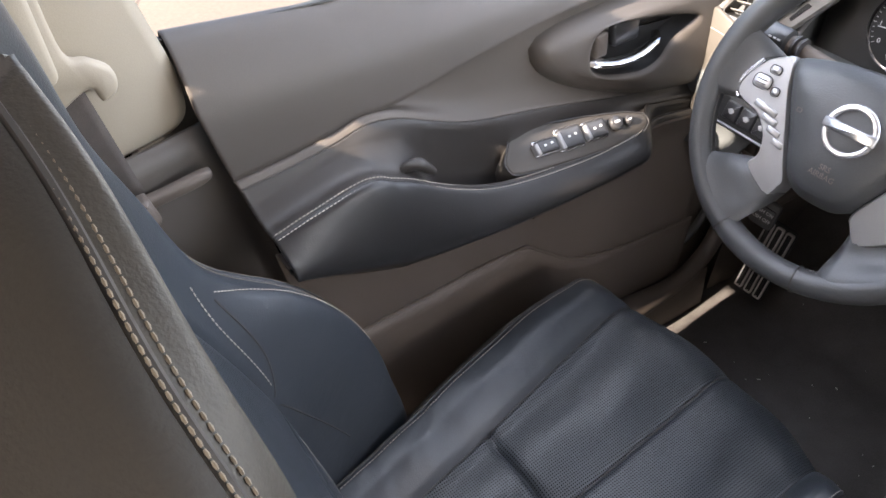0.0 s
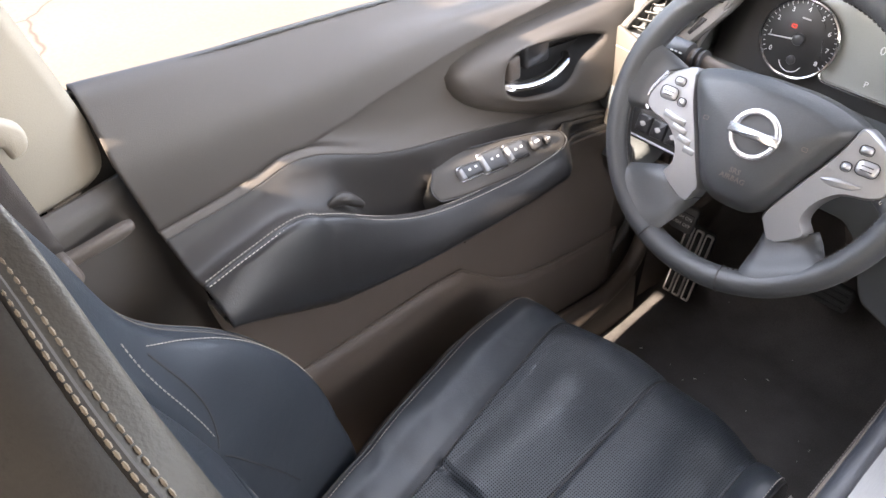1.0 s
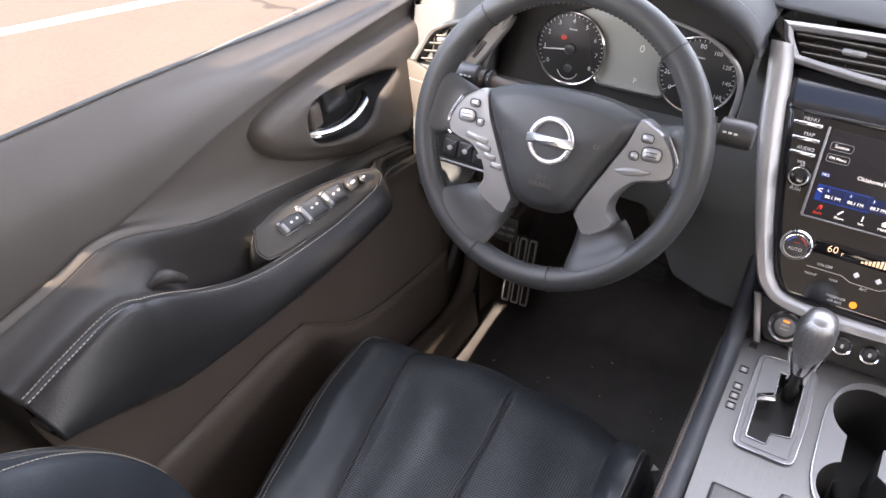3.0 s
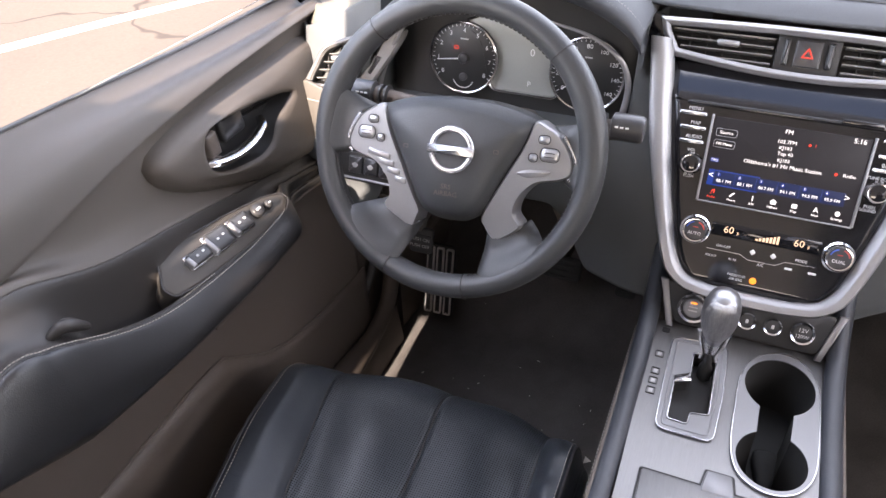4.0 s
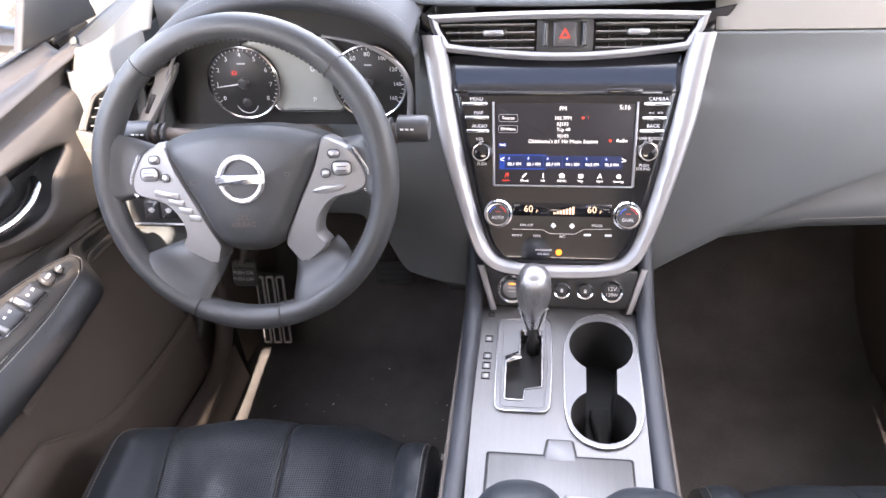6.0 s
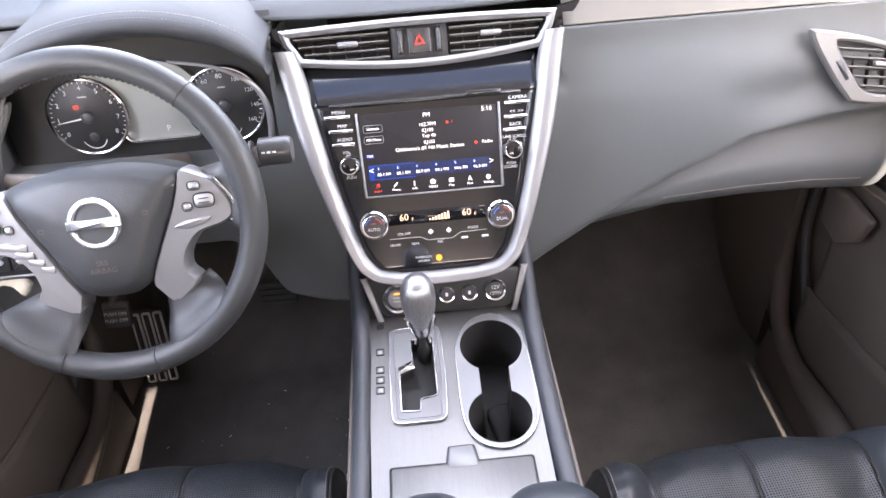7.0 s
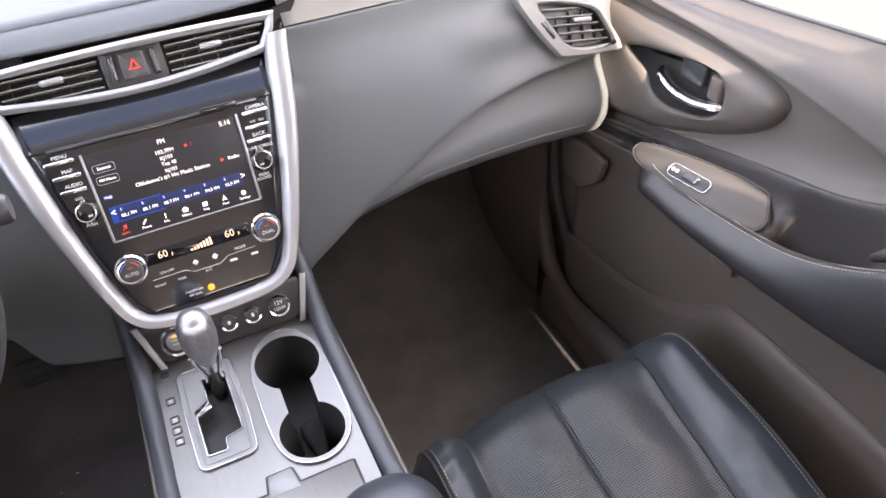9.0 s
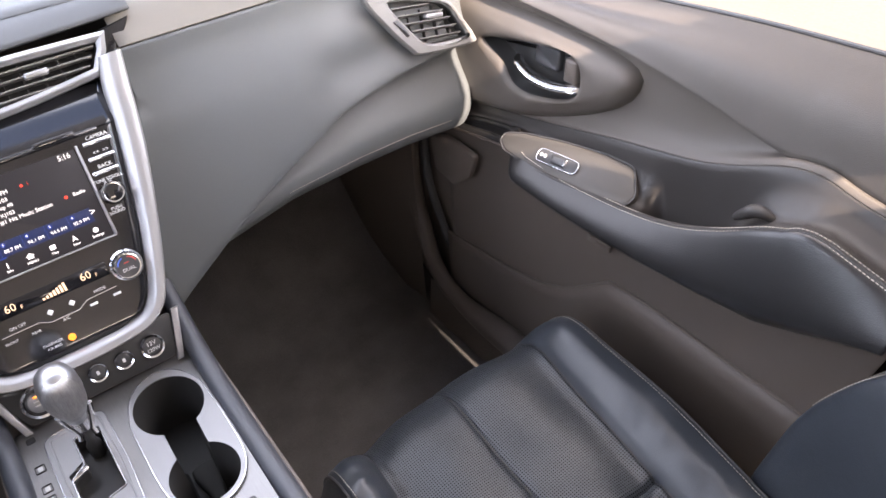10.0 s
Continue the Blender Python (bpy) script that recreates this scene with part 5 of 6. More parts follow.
# pedal bracket of the parking brake and the bonnet release under the dashboard
part("bracket", tube(cr([(-0.585, 1.452, 0.335), (-0.578, 1.462, 0.365), (-0.572, 1.478, 0.405), (-0.570, 1.50, 0.45)], 4), [0.011] * 4 + [0.013] * 9, 10, flat=0.6), END_TRIM, pb, "pale metal pedal arm")
part("bracket_foot", tube(cr([(-0.598, 1.460, 0.300), (-0.603, 1.475, 0.285), (-0.600, 1.50, 0.272)], 4), 0.010, 10, flat=0.6), END_TRIM, pb, "pale metal pedal arm")
release = thing("bonnet_release", "pale plastic bonnet release lever under the dashboard", "lever")
RM = frame_at((-0.605, 1.325, 0.466), (1, 0, 0), (0, 0.5, 1))
part("handle", plate(rounded([(-0.028, -0.012), (0.020, -0.013), (0.030, 0.004), (0.012, 0.012), (-0.024, 0.010)], 0.006, 4), 0.014, RM, 0.004), END_TRIM, release, "rounded pale handle")
part("base", plate(rect(0.070, 0.012, 0.0, 0.020, 0.003), 0.012, on(RM, 0, 0, -0.004), 0.002), HARD, release)
part("rod", tube([(-0.02, 0.018, 0.010), (0.0, 0.022, 0.012), (0.026, 0.019, 0.010)], 0.0025, 8, m=RM), EMBLEM, release)

# ---- seats ----
def smooth(v, xs, ys, r=0.03):
    """A rounded-off table lookup."""
    return float(np.mean([np.interp(v + d * r, xs, ys) for d in (-1.0, -0.66, -0.33, 0.0, 0.33, 0.66, 1.0)]))


def seat(name, label, s):
    """Leather front seat. s: -1 driver's, 1 passenger's; the outer side lies towards the door."""
    t = thing(name, label, "car seat", "front seats")
    cx = 0.388 if s > 0 else -0.374
    k = 0.68                      # where the seams run, across each half
    # distances of edges and seams from the middle line, growing towards the front
    if s < 0:
        span = ([0.50, 0.634, 0.737, 0.87, 0.92, 1.01, 1.09], [0.155, 0.1845, 0.214, 0.244, 0.249, 0.245, 0.240])
        seam_out = ([0.50, 0.73, 0.895, 1.055], [0.060, 0.104, 0.139, 0.170])
        seam_mid = ([0.50, 0.758, 1.055], [-0.040, -0.025, -0.003])
        seam_in = ([0.50, 0.934, 1.035], [-0.168, -0.168, -0.164])
        lip = ([-0.225, -0.178, -0.094, 0.046, 0.171, 0.240], [1.070, 1.085, 1.109, 1.115, 1.096, 1.066])
    else:
        span = ([0.50, 0.628, 0.736, 0.87, 1.0, 1.06], [0.165, 0.196, 0.219, 0.226, 0.221, 0.218])
        seam_out = ([0.50, 0.718, 0.856, 1.02], [0.080, 0.107, 0.125, 0.148])
        seam_mid = ([0.50, 0.83, 1.035], [-0.038, -0.019, -0.006])
        seam_in = ([0.50, 0.925, 1.0], [-0.155, -0.153, -0.146])
        lip = ([-0.22, -0.19, -0.118, 0.002, 0.148, 0.225], [1.015, 1.03, 1.047, 1.066, 1.058, 1.045])

    def across(a, y):
        """Distance from the seat's middle at a across (-1 inner edge, 1 outer edge)."""
        b = [-0.222, smooth(y, *seam_in), smooth(y, *seam_mid), smooth(y, *seam_out), smooth(y, *span)]
        return float(np.interp(a, [-1, -k, 0, k, 1], b))

    def top(a, y, front):
        """Cushion height."""
        x = across(a, y)
        g = (abs(a) - k) / (1 - k)
        z = 0.366 - 0.02 * (1.08 - y)
        z += 0.036 * sstep(-0.25, 0.5, g) * sstep(1.10, 0.98, y) - 0.045 * sstep(0.62, 1.0, g) ** 2
        z += 0.006 * math.sin(math.pi * min(1.0, abs(a) / k)) ** 2
        d = max(0.0, (y - (front - 0.10)) / 0.10)
        z -= 0.078 * d ** 2.6
        for sx in (-k, 0.0, k):
            z -= 0.005 * math.exp(-((a - sx) / 0.022) ** 2) * sstep(front + 0.02, front - 0.05, y)
        z -= 0.008 * math.exp(-((y - 0.735) / 0.005) ** 2) * (abs(a) < k + .01)
        z += 0.0045 * noise.noise(Vector((x * 13, y * 11, s * 3)))
        # pulled creases near the seams and on the bolsters
        cr_ = noise.noise(Vector((x * 30 + y * 8, y * 60 - x * 22, 7)))
        z += 0.0016 * cr_ * (0.35 + sstep(-0.1, 0.4, g)) * (0.4 + noise.noise(Vector((x * 7, y * 7, 2))))
        z += 0.0020 * math.sin(75 * y + 30 * x) * sstep(0.0, 0.3, g) * max(0.0, noise.noise(Vector((x * 9, y * 9, 1))) + 0.1)
        return z

    def surf(a, q):
        front = smooth(across(a, 0.5 + 0.6 * q), *lip)
        y = 0.50 + (front - 0.50) * q
        return (cx + s * across(a, y), y, top(a, y, front))
    qs = lin(0, 0.82, 90) + lin(0.82, 1, 40)[1:]
    for nm, a0, a1, mt, lb in (("cushion_side", -1, -k, LEATHER, "plain leather side bolster"), ("cushion_panel", -k, 0, PERF, "perforated leather panel"),
                               ("cushion_panel", 0, k, PERF, "perforated leather panel"), ("cushion_side", k, 1, LEATHER, "plain leather side bolster")):
        bm = bmesh.new()
        us = lin(a0, a1, 30)
        sheet(surf, us, qs, bm)
        lay = bm.loops.layers.uv.new("uv")
        for f in bm.faces:
            for lp in f.loops:
                lp[lay].uv = (lp.vert.co.x + lp.vert.co.y, lp.vert.co.x - lp.vert.co.y)
        part(nm, bm, mt, t, lb, thick=0.003, sharp=70)
    for sx in (-k, 0.0, k):
        part("seam", tube([(p[0], p[1], p[2] + 0.0022) for p in (surf(sx, q) for q in lin(0.02, 0.97, 90))], 0.0010, 6), PIPING, t)
    # side skirts and front
    ring = [(-1, q) for q in lin(0, 1, 30)] + [(a, 1) for a in lin(-1, 1, 30)][1:] + [(1, q) for q in lin(1, 0, 30)][1:]
    rows = []
    for a, q in ring:
        p = surf(a, q)
        rows.append([p, (p[0] + s * a * 0.004, p[1] + 0.004 * (q == 1), p[2] - 0.02), (p[0] + s * a * 0.002, p[1] - 0.01 * (q == 1), p[2] - 0.06), (p[0] - s * a * 0.02, p[1] - 0.04 * (q == 1), 0.14)])
    bm = bmesh.new()
    loops(bm, rows, closed=False)
    part("cushion_skirt", bm, LEATHER, t, "dark leather skirt of the cushion", thick=0.003)
    part("seat_base", plate(rect(0.38, 0.46, cx, 0.76, 0.03), 0.17, Matrix.Translation((0, 0, 0.008)), 0.01), HARD, t)
    # piping with twin stitching along both cushion edges
    for sa in (-1, 1):
        edge = [surf(sa * 0.925, q) for q in lin(0.05, 0.99, 60)]
        part("piping", tube([(p[0], p[1], p[2] + 0.0012) for p in edge], 0.0028, 8), PIPING, t)
        bm = bmesh.new()
        for off in (0.900, 0.950):
            stitches([(p[0], p[1], p[2] + 0.0034) for p in (surf(sa * off, q) for q in lin(0.05, 0.99, 120))], 0.0050, 0.0036, 0.0006, bm)
        part("stitching", bm, THREAD_MID, t, "pale stitching")
    # cloth tag at the inner front corner
    if s < 0:
        p = surf(-0.97, 0.955)
        part("tag", plate([(0, 0), (0.012, 0.003), (0.004, 0.010)], 0.001, pose(p[0], p[1], p[2] + 0.003, 40, 0, 20), 0.0003), LABEL, t, "small white cloth tag")

    # backrest
    lean = radians(15.8)
    B = frame_at((cx, 0.519, 0.42), (1, 0, 0), (0, -math.sin(lean), math.cos(lean)))
    B.col[2] = -B.col[2]      # its third axis points out of the backrest, forwards

    def half(h):
        w = float(np.interp(h, [-0.06, 0.1, 0.35, 0.50, 0.60, 0.70], [0.226, 0.232, 0.230, 0.219, 0.215, 0.214]))
        return w - 0.125 * (max(0.0, h - 0.60) / 0.092) ** 2.4

    def wing(h):
        return smooth(h, [-0.20, -0.06, 0.05, 0.113, 0.166, 0.21, 0.246, 0.275, 0.30, 0.34, 0.50, 0.551, 0.603, 0.655, 0.692], [0.112, 0.132, 0.139, 0.134, 0.121, 0.104, 0.079, 0.055, 0.043, 0.041, 0.041, 0.049, 0.058, 0.0655, 0.069])

    def bsurf(a, h):
        x = a * half(h)
        w = sstep(0.60, 0.90, abs(a))
        n = wing(h) * w + 0.018 * math.sin(math.pi * min(1, max(0, (h + .05) / .5))) * (1 - w)
        n -= (0.006 + 0.009 * sstep(0.40, 0.62, h)) * sstep(0.80, 1.0, abs(a)) ** 1.5
        for sx in (-0.62, 0.62):
            n -= 0.007 * math.exp(-((a - sx) / 0.02) ** 2)
        n -= 0.006 * math.exp(-((h - 0.17) / 0.005) ** 2) * (abs(a) < 0.64)
        n += 0.003 * noise.noise(Vector((x * 12, h * 10, 5 + s)))
        return B @ Vector((s * x, h, n))
    hs = lin(-0.18, 0.60, 100) + lin(0.60, 0.692, 40)[1:]
    # inner wing in the warm-lit copy, outer wing in the plain leather
    for nm, a0, a1, mt in (("backrest_wing", -1, -0.62, WARM_WING), ("backrest_panel", -0.62, 0.62, PERF), ("backrest_wing", 0.62, 1, LEATHER)):
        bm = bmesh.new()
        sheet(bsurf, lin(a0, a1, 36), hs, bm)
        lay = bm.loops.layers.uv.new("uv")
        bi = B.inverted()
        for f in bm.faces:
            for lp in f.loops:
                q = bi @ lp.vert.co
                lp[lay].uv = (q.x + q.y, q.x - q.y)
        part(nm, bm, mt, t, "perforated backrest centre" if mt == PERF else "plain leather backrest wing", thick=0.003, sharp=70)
    for sa in (-1, 1):
        # side panel behind the twin seam
        def flank(h, d):
            p = B.inverted() @ bsurf(sa, h)
            return B @ Vector((p.x + s * sa * (0.010 * math.sin(math.pi * d)), p.y, p.z - 0.15 * d))
        part("backrest_side", sheet(flank, hs, lin(0, 1, 14)), SEAT_BACK, t, "brownish black leather side of the backrest", thick=0.003)
        fine = lin(-0.05, 0.60, 200) + lin(0.60, 0.692, 90)[1:]
        nrm = B.to_3x3() @ Vector((s * sa * 0.7, 0, 0.7))
        part("piping", tube([bsurf(sa * 0.976, h) + nrm * 0.0006 for h in hs], 0.0019, 8), PIPING, t)
        bm = bmesh.new()
        for ln in ([bsurf(sa * 0.996, h) + nrm * 0.0020 for h in fine], [bsurf(sa * 0.950, h) + nrm * 0.0022 for h in fine]):
            stitches(ln, 0.0031, 0.0024, 0.00065, bm)
        part("stitching", bm, THREAD_TAN, t, "tan twin stitching")
        # seams on the wing
        fwd = B.to_3x3() @ Vector((0, 0, 0.0026))

        def seam(pts):
            return [bsurf(sa * a, h) + fwd for a, h in cr(pts, 8)]
        bm = bmesh.new()
        stitches(seam([(0.91, 0.07), (0.915, 0.15), (0.905, 0.22), (0.87, 0.268), (0.80, 0.308)]), 0.0050, 0.0036, 0.0007, bm)
        part("stitching", bm, THREAD_MID, t)
        bm = bmesh.new()
        stitches(seam([(0.755, 0.338), (0.69, 0.283), (0.65, 0.191)]), 0.006, 0.0042, 0.0008, bm)
        part("stitching", bm, THREAD_MID, t)
        for pts in ([(0.78, 0.304), (0.735, 0.256), (0.69, 0.209), (0.64, 0.177)], [(0.63, 0.177), (0.68, 0.09), (0.72, 0.0)]):
            part("seam", tube([p - fwd * 0.5 for p in seam(pts)], 0.0016, 6), PIPING, t)
        part("seam", tube([p - fwd * 0.6 for p in seam([(0.645, 0.145), (0.55, 0.08), (0.445, 0.013)])], 0.0009, 6), THREAD_DARK, t)

    def rear(a, h):
        return B @ Vector((s * a * half(h), h, -0.14 - 0.02 * math.cos(a * 1.5)))
    part("backrest_shell", sheet(rear, lin(-1, 1, 20), hs[::4] + [0.692]), HARD, t, thick=0.004)

    def over(a, d):
        p = B.inverted() @ bsurf(a, 0.692)
        return B @ Vector((p.x, 0.692 + 0.012 * math.sin(math.pi * d), p.z * (1 - d) + d * -0.15))
    part("backrest_top", sheet(over, lin(-1, 1, 24), lin(0, 1, 10)), LEATHER, t, thick=0.003)
    hr = B @ Matrix.Translation((0, 0.86, -0.07))
    bm = bmesh.new()
    o = rect(0.25, 0.17, 0, 0, 0.05, 6)
    loops(bm, [at_z(inset(o, .03), -.05), at_z(inset(o, .008), -.04), at_z(o, -.01), at_z(inset(o, .004), .03), at_z(inset(o, .02), .05), at_z(inset(o, .05), .055)], hr)
    part("headrest", bm, LEATHER, t, "padded leather headrest")
    for u in (-0.06, 0.06):
        part("headrest_post", tube([B @ Vector((u, 0.67, -0.07)), B @ Vector((u, 0.82, -0.07))], 0.007, 10), CHROME, t)
    return t


seat("driver_seat", "black leather driver seat with perforated panels and pale stitching", -1)
seat("passenger_seat", "black leather passenger seat with perforated panels and pale stitching", 1)


# ---- doors ----
def door(s):
    side = "driver" if s < 0 else "passenger"
    t = thing("front_door", f"dark grey {side} door trim with leather armrest and chrome handle, closed", "car door", "front doors")
    def I(y, ys, zs):
        return float(np.mean([np.interp(y + d, ys, zs) for d in (-0.030, -0.020, -0.010, 0.0, 0.010, 0.020, 0.030)]))
    zb = lambda y: 0.859 - 0.051 * (y - 0.527) - (0.010 if s < 0 else 0.014) * sstep(0.80, 1.18, y) - (0.006 if s > 0 else 0.0)
    zl = lambda y: I(y, [.40, .53, .644, .709, .737, .79, .848, .958, 1.121, 1.25, 1.40], [.716, .722, .730, .740, .738, .710, .686, .664, .626, .60, .56])
    def zc(y):
        return max(I(y, [.40, .70, .78, .86, .956, 1.05, 1.12, 1.25, 1.46], [.70, .738, .747, .764, .779, .786, .789, .792, .794]) - (0.008 if s > 0 else 0.0), zl(y) + 0.006)
    za = lambda y: I(y, [.40, .46, .555, .609, .663, .713, .772, .841, .915, 1.015, 1.119, 1.17, 1.4], [.684, .692, .702, .708, .709, .695, .654, .621, .606, .596, .602, .60, .52])
    zu = lambda y: I(y, [.40, .44, .50, .57, .664, .754, .881, .983, 1.1, 1.2, 1.4], [.635, .625, .61, .594, .578, .564, .559, .557, .562, .56, .52])
    arm = lambda y: sstep(.10, .40, y) * (1 - sstep(1.09, 1.19, y))

    def prof(y):
        b, c, l, a, u, k = zb(y), zc(y), zl(y), za(y), zu(y), arm(y)
        ka = sstep(.10, .30, y) * (1 - sstep(1.09, 1.19, y))
        a = a * ka + (1 - ka) * (l - 0.02)
        q = 0.055 * (1 - k)
        cup = sstep(.745, .80, y) * (1 - sstep(.88, .91, y))
        ins = sstep(.70, .78, y)
        return [(0.775, b - 0.03), (0.766, b - 0.003), (0.757, b), (0.739, b - 0.015), (0.713, b * .55 + c * .45), (0.701, c + 0.004), (0.7015, c),
                (0.7015 + 0.011 * ins, c - 0.003), (0.704 + 0.009 * ins, c * .6 + l * .4), (0.701 + 0.006 * ins, c * .25 + l * .75), (0.695, l + 0.003), (0.690, l - 0.003), (0.685, l - 0.012),
                (0.678, l * .60 + a * .40 - 0.010 - 0.05 * cup), (0.660 + q * .5, a * .80 + l * .20 - 0.012 - 0.045 * cup), (0.640 + q * .8, a - 0.003), (0.631 + q, a + 0.001), (0.622 + q, a - 0.005),
                (0.607 + q * 1.3, a - 0.42 * (a - u)), (0.603 + q * 1.35, a * .25 + u * .75), (0.616 + q, u + 0.008), (0.634 + q * .6, u),
                (0.668, u - 0.004), (0.692, u - 0.06), (0.697, 0.40), (0.698, 0.32), (0.697, 0.25), (0.70, 0.18), (0.71, 0.06)]

    def back(y, z):
        """The rear edge slants along the pillar."""
        if y > 0.70:
            return y
        rear = 0.536 + 0.20 * max(0.0, 0.80 - z) - 0.03 * max(0.0, z - 0.80)
        return rear + (0.70 - rear) * (y - 0.40) / 0.30
    ys = lin(0.40, 0.56, 20) + lin(0.56, 1.20, 100)[1:] + lin(1.20, 1.385, 16)[1:]
    N = 4
    curves = [cr(prof(y), N) for y in ys]
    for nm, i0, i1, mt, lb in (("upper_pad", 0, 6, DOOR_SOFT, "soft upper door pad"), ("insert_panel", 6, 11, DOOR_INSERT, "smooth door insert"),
                               ("armrest_back", 11, 16, SHADED_ARM, ""), ("armrest_pad", 16, 21, ARM_PAD, "padded leather armrest"), ("lower_panel", 21, 28, HARD, "hard lower door panel")):
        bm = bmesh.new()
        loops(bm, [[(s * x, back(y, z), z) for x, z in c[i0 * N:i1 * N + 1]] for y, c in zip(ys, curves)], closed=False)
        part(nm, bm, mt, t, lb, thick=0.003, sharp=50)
    # outer skin of the door below the glass
    def skin(y, z):
        return (s * (0.785 + 0.05 * math.sin(math.pi * min(1, (z + 0.2) / 1.0))), y, z)
    part("outer_skin", sheet(skin, lin(0.38, 1.5, 12), lin(-0.12, 0.79, 14)), HOUSING, t, thick=0.01)
    part("window_seal", tube([(s * 0.766, y, zb(y) - 0.002) for y in lin(0.40, 1.45, 30)], 0.0045, 8, flat=0.8), RUBBER, t, "black rubber window seal")
    part("seal_lip", tube([(s * 0.757, y, zb(y) + 0.0022) for y in lin(0.40, 1.40, 30)], 0.0018, 6), PIPING, t)
    # twin stitching on the armrest edge
    bm = bmesh.new()
    bm2 = bmesh.new()
    seam = []
    for y, c in zip(ys, curves):
        if 0.405 < y < 1.14:
            x, z = c[16 * N]
            seam.append((x, back(y, z), z))
    for dx, dz in ((0.0040, -0.0006), (-0.0042, -0.0014)):
        stitches([(s * (x + dx), y, z + dz + 0.0024) for x, y, z in seam], 0.0048, 0.0034, 0.0007, bm)
    tube([(s * x, y, z + 0.0008) for x, y, z in seam], 0.0015, 6, bm=bm2)
    part("armrest_stitching", bm, THREAD_MID, t, "pale twin stitching")
    part("armrest_piping", bm2, PIPING, t)

    # small hump of the pull cup beside the seam
    hump = [(0.660, 0.730, 0.680), (0.657, 0.740, 0.685), (0.654, 0.750, 0.685), (0.652, 0.760, 0.677), (0.651, 0.770, 0.667)]
    part("pull_grip", tube([(s * x, y, z) for x, y, z in cr(hump, 4)], [0.002 + 0.006 * math.sin(math.pi * (0.10 + 0.80 * i / 16)) for i in range(17)], 12, flat=1.0), SHADED_ARM, t, "rounded pull grip")

    # switch panel: u runs forwards, v outwards and up
    SP = frame_at((s * (0.6565 if s < 0 else 0.6505), 1.01 if s < 0 else 1.038, 0.6195 if s < 0 else 0.615), (0, -s, 0), (s * 0.8, 0, 0.6))
    flip = lambda pts: [(-s * a, b) for a, b in pts]
    o = rounded(flip([(-0.100, 0.036), (-0.053, 0.034), (0.02, 0.020), (0.087, 0.003), (0.116, -0.010), (0.117, -0.024), (0.098, -0.034), (0.05, -0.036), (-0.016, -0.031), (-0.084, -0.023), (-0.124, -0.014), (-0.128, 0.004)]), 0.008, 4)
    part("switch_panel", plate(o, 0.042, SP, 0.004, base=-0.039), SW_PANEL, t, "dark satin switch panel")
    part("panel_edge", tube([(p[0], p[1], 0.001) for p in o], 0.0012, 6, True, SP), PIPING, t)

    def key(nm, u, v, a, b, h, mt, lb=""):
        q = on(SP, -s * u, v, 0.003) @ pose(0, 0, 0, 0, 0, s * 6)
        return part(nm, plate(rect(a, b, 0, 0, 0.003), h, q, 0.0015, dome=0.001), mt, t, lb)
    if s < 0:
        for u, v, a, b in ((-0.060, 0.003, 0.034, 0.018), (-0.020, 0.001, 0.036, 0.028), (0.023, -0.003, 0.032, 0.024)):
            key("switch_bezel", u, v, a + 0.005, b + 0.005, 0.002, EMBLEM, "thin chrome bezel")
            k = key("window_switch", u, v, a, b, 0.0075, SWITCH, "black window switch")
            # bright lip on the rear end, which is pulled up with a finger
            lip = plate(rounded([(-s * (u - a * .62), v - b * .42), (-s * (u - a * .40), v - b * .46), (-s * (u - a * .40), v + b * .46), (-s * (u - a * .62), v + b * .42)][::-s], 0.002, 2), 0.0095, on(SP, 0, 0, 0.003), 0.002)
            part("switch_lip", lip, SATIN, k, "satin silver lip")
            for du in (-0.005, 0.006):
                part("switch_mark", plate(rect(0.004, 0.003, -s * (u + du), v + 0.001), 0.0006, on(SP, 0, 0, 0.0122), 0.0001), PRINT, k)
        for u, v, r in ((0.058, -0.006, 0.010), (0.079, -0.010, 0.006)):
            part("mirror_knob", plate(circle(r, -s * u, v, 18), 0.009, on(SP, 0, 0, 0.003), 0.002), SWITCH, t, "round mirror knob")
            part("knob_mark", plate(rect(r * .9, r * .35, -s * u, v, 0.0005), 0.0005, on(SP, 0, 0, 0.012), 0.0001), PRINT, t)
    else:
        q = on(SP, -0.004, -0.009, 0.004) @ pose(0, 0, 0, 0, 0, 6)
        part("switch_base", plate(rect(0.072, 0.019, 0, 0, 0.009), 0.002, q, 0.0008), SWITCH, t, "black oval switch base")
        part("switch_bezel", ring_plate(rect(0.074, 0.021, 0, 0, 0.010), rect(0.071, 0.018, 0, 0, 0.0085), 0.0025, q, 0.0006), EMBLEM, t, "thin chrome bezel")
        k = part("window_switch", plate(rect(0.026, 0.013, 0.004, 0, 0.003), 0.007, q, 0.0015, dome=0.001), SWITCH, t, "black window switch")
        part("switch_edge", plate(rect(0.004, 0.011, 0.016, 0, 0.001), 0.0075, q, 0.001), EMBLEM, k, "chrome lip")
        for u in (-0.022, -0.029):
            part("lock_button", plate(circle(0.003, u, 0, 14), 0.004, q, 0.0008), PRINT_DIM, t)

    # handle pod
    dy = 0.0 if s < 0 else 0.013
    HM = frame_at((s * 0.704, 1.15 + dy, 0.700), (0, -s, 0), (s * 0.12, 0, 1))
    pod = cr(flip([(-0.198, 0.040), (-0.190, 0.014), (-0.167, -0.010), (-0.125, -0.036), (-0.05, -0.070), (0.020, -0.094), (0.12, -0.112), (0.205, -0.12), (0.212, -0.03),
                   (0.205, 0.060), (0.07, 0.068), (-0.05, 0.070), (-0.13, 0.066), (-0.182, 0.056)]), 4, True)
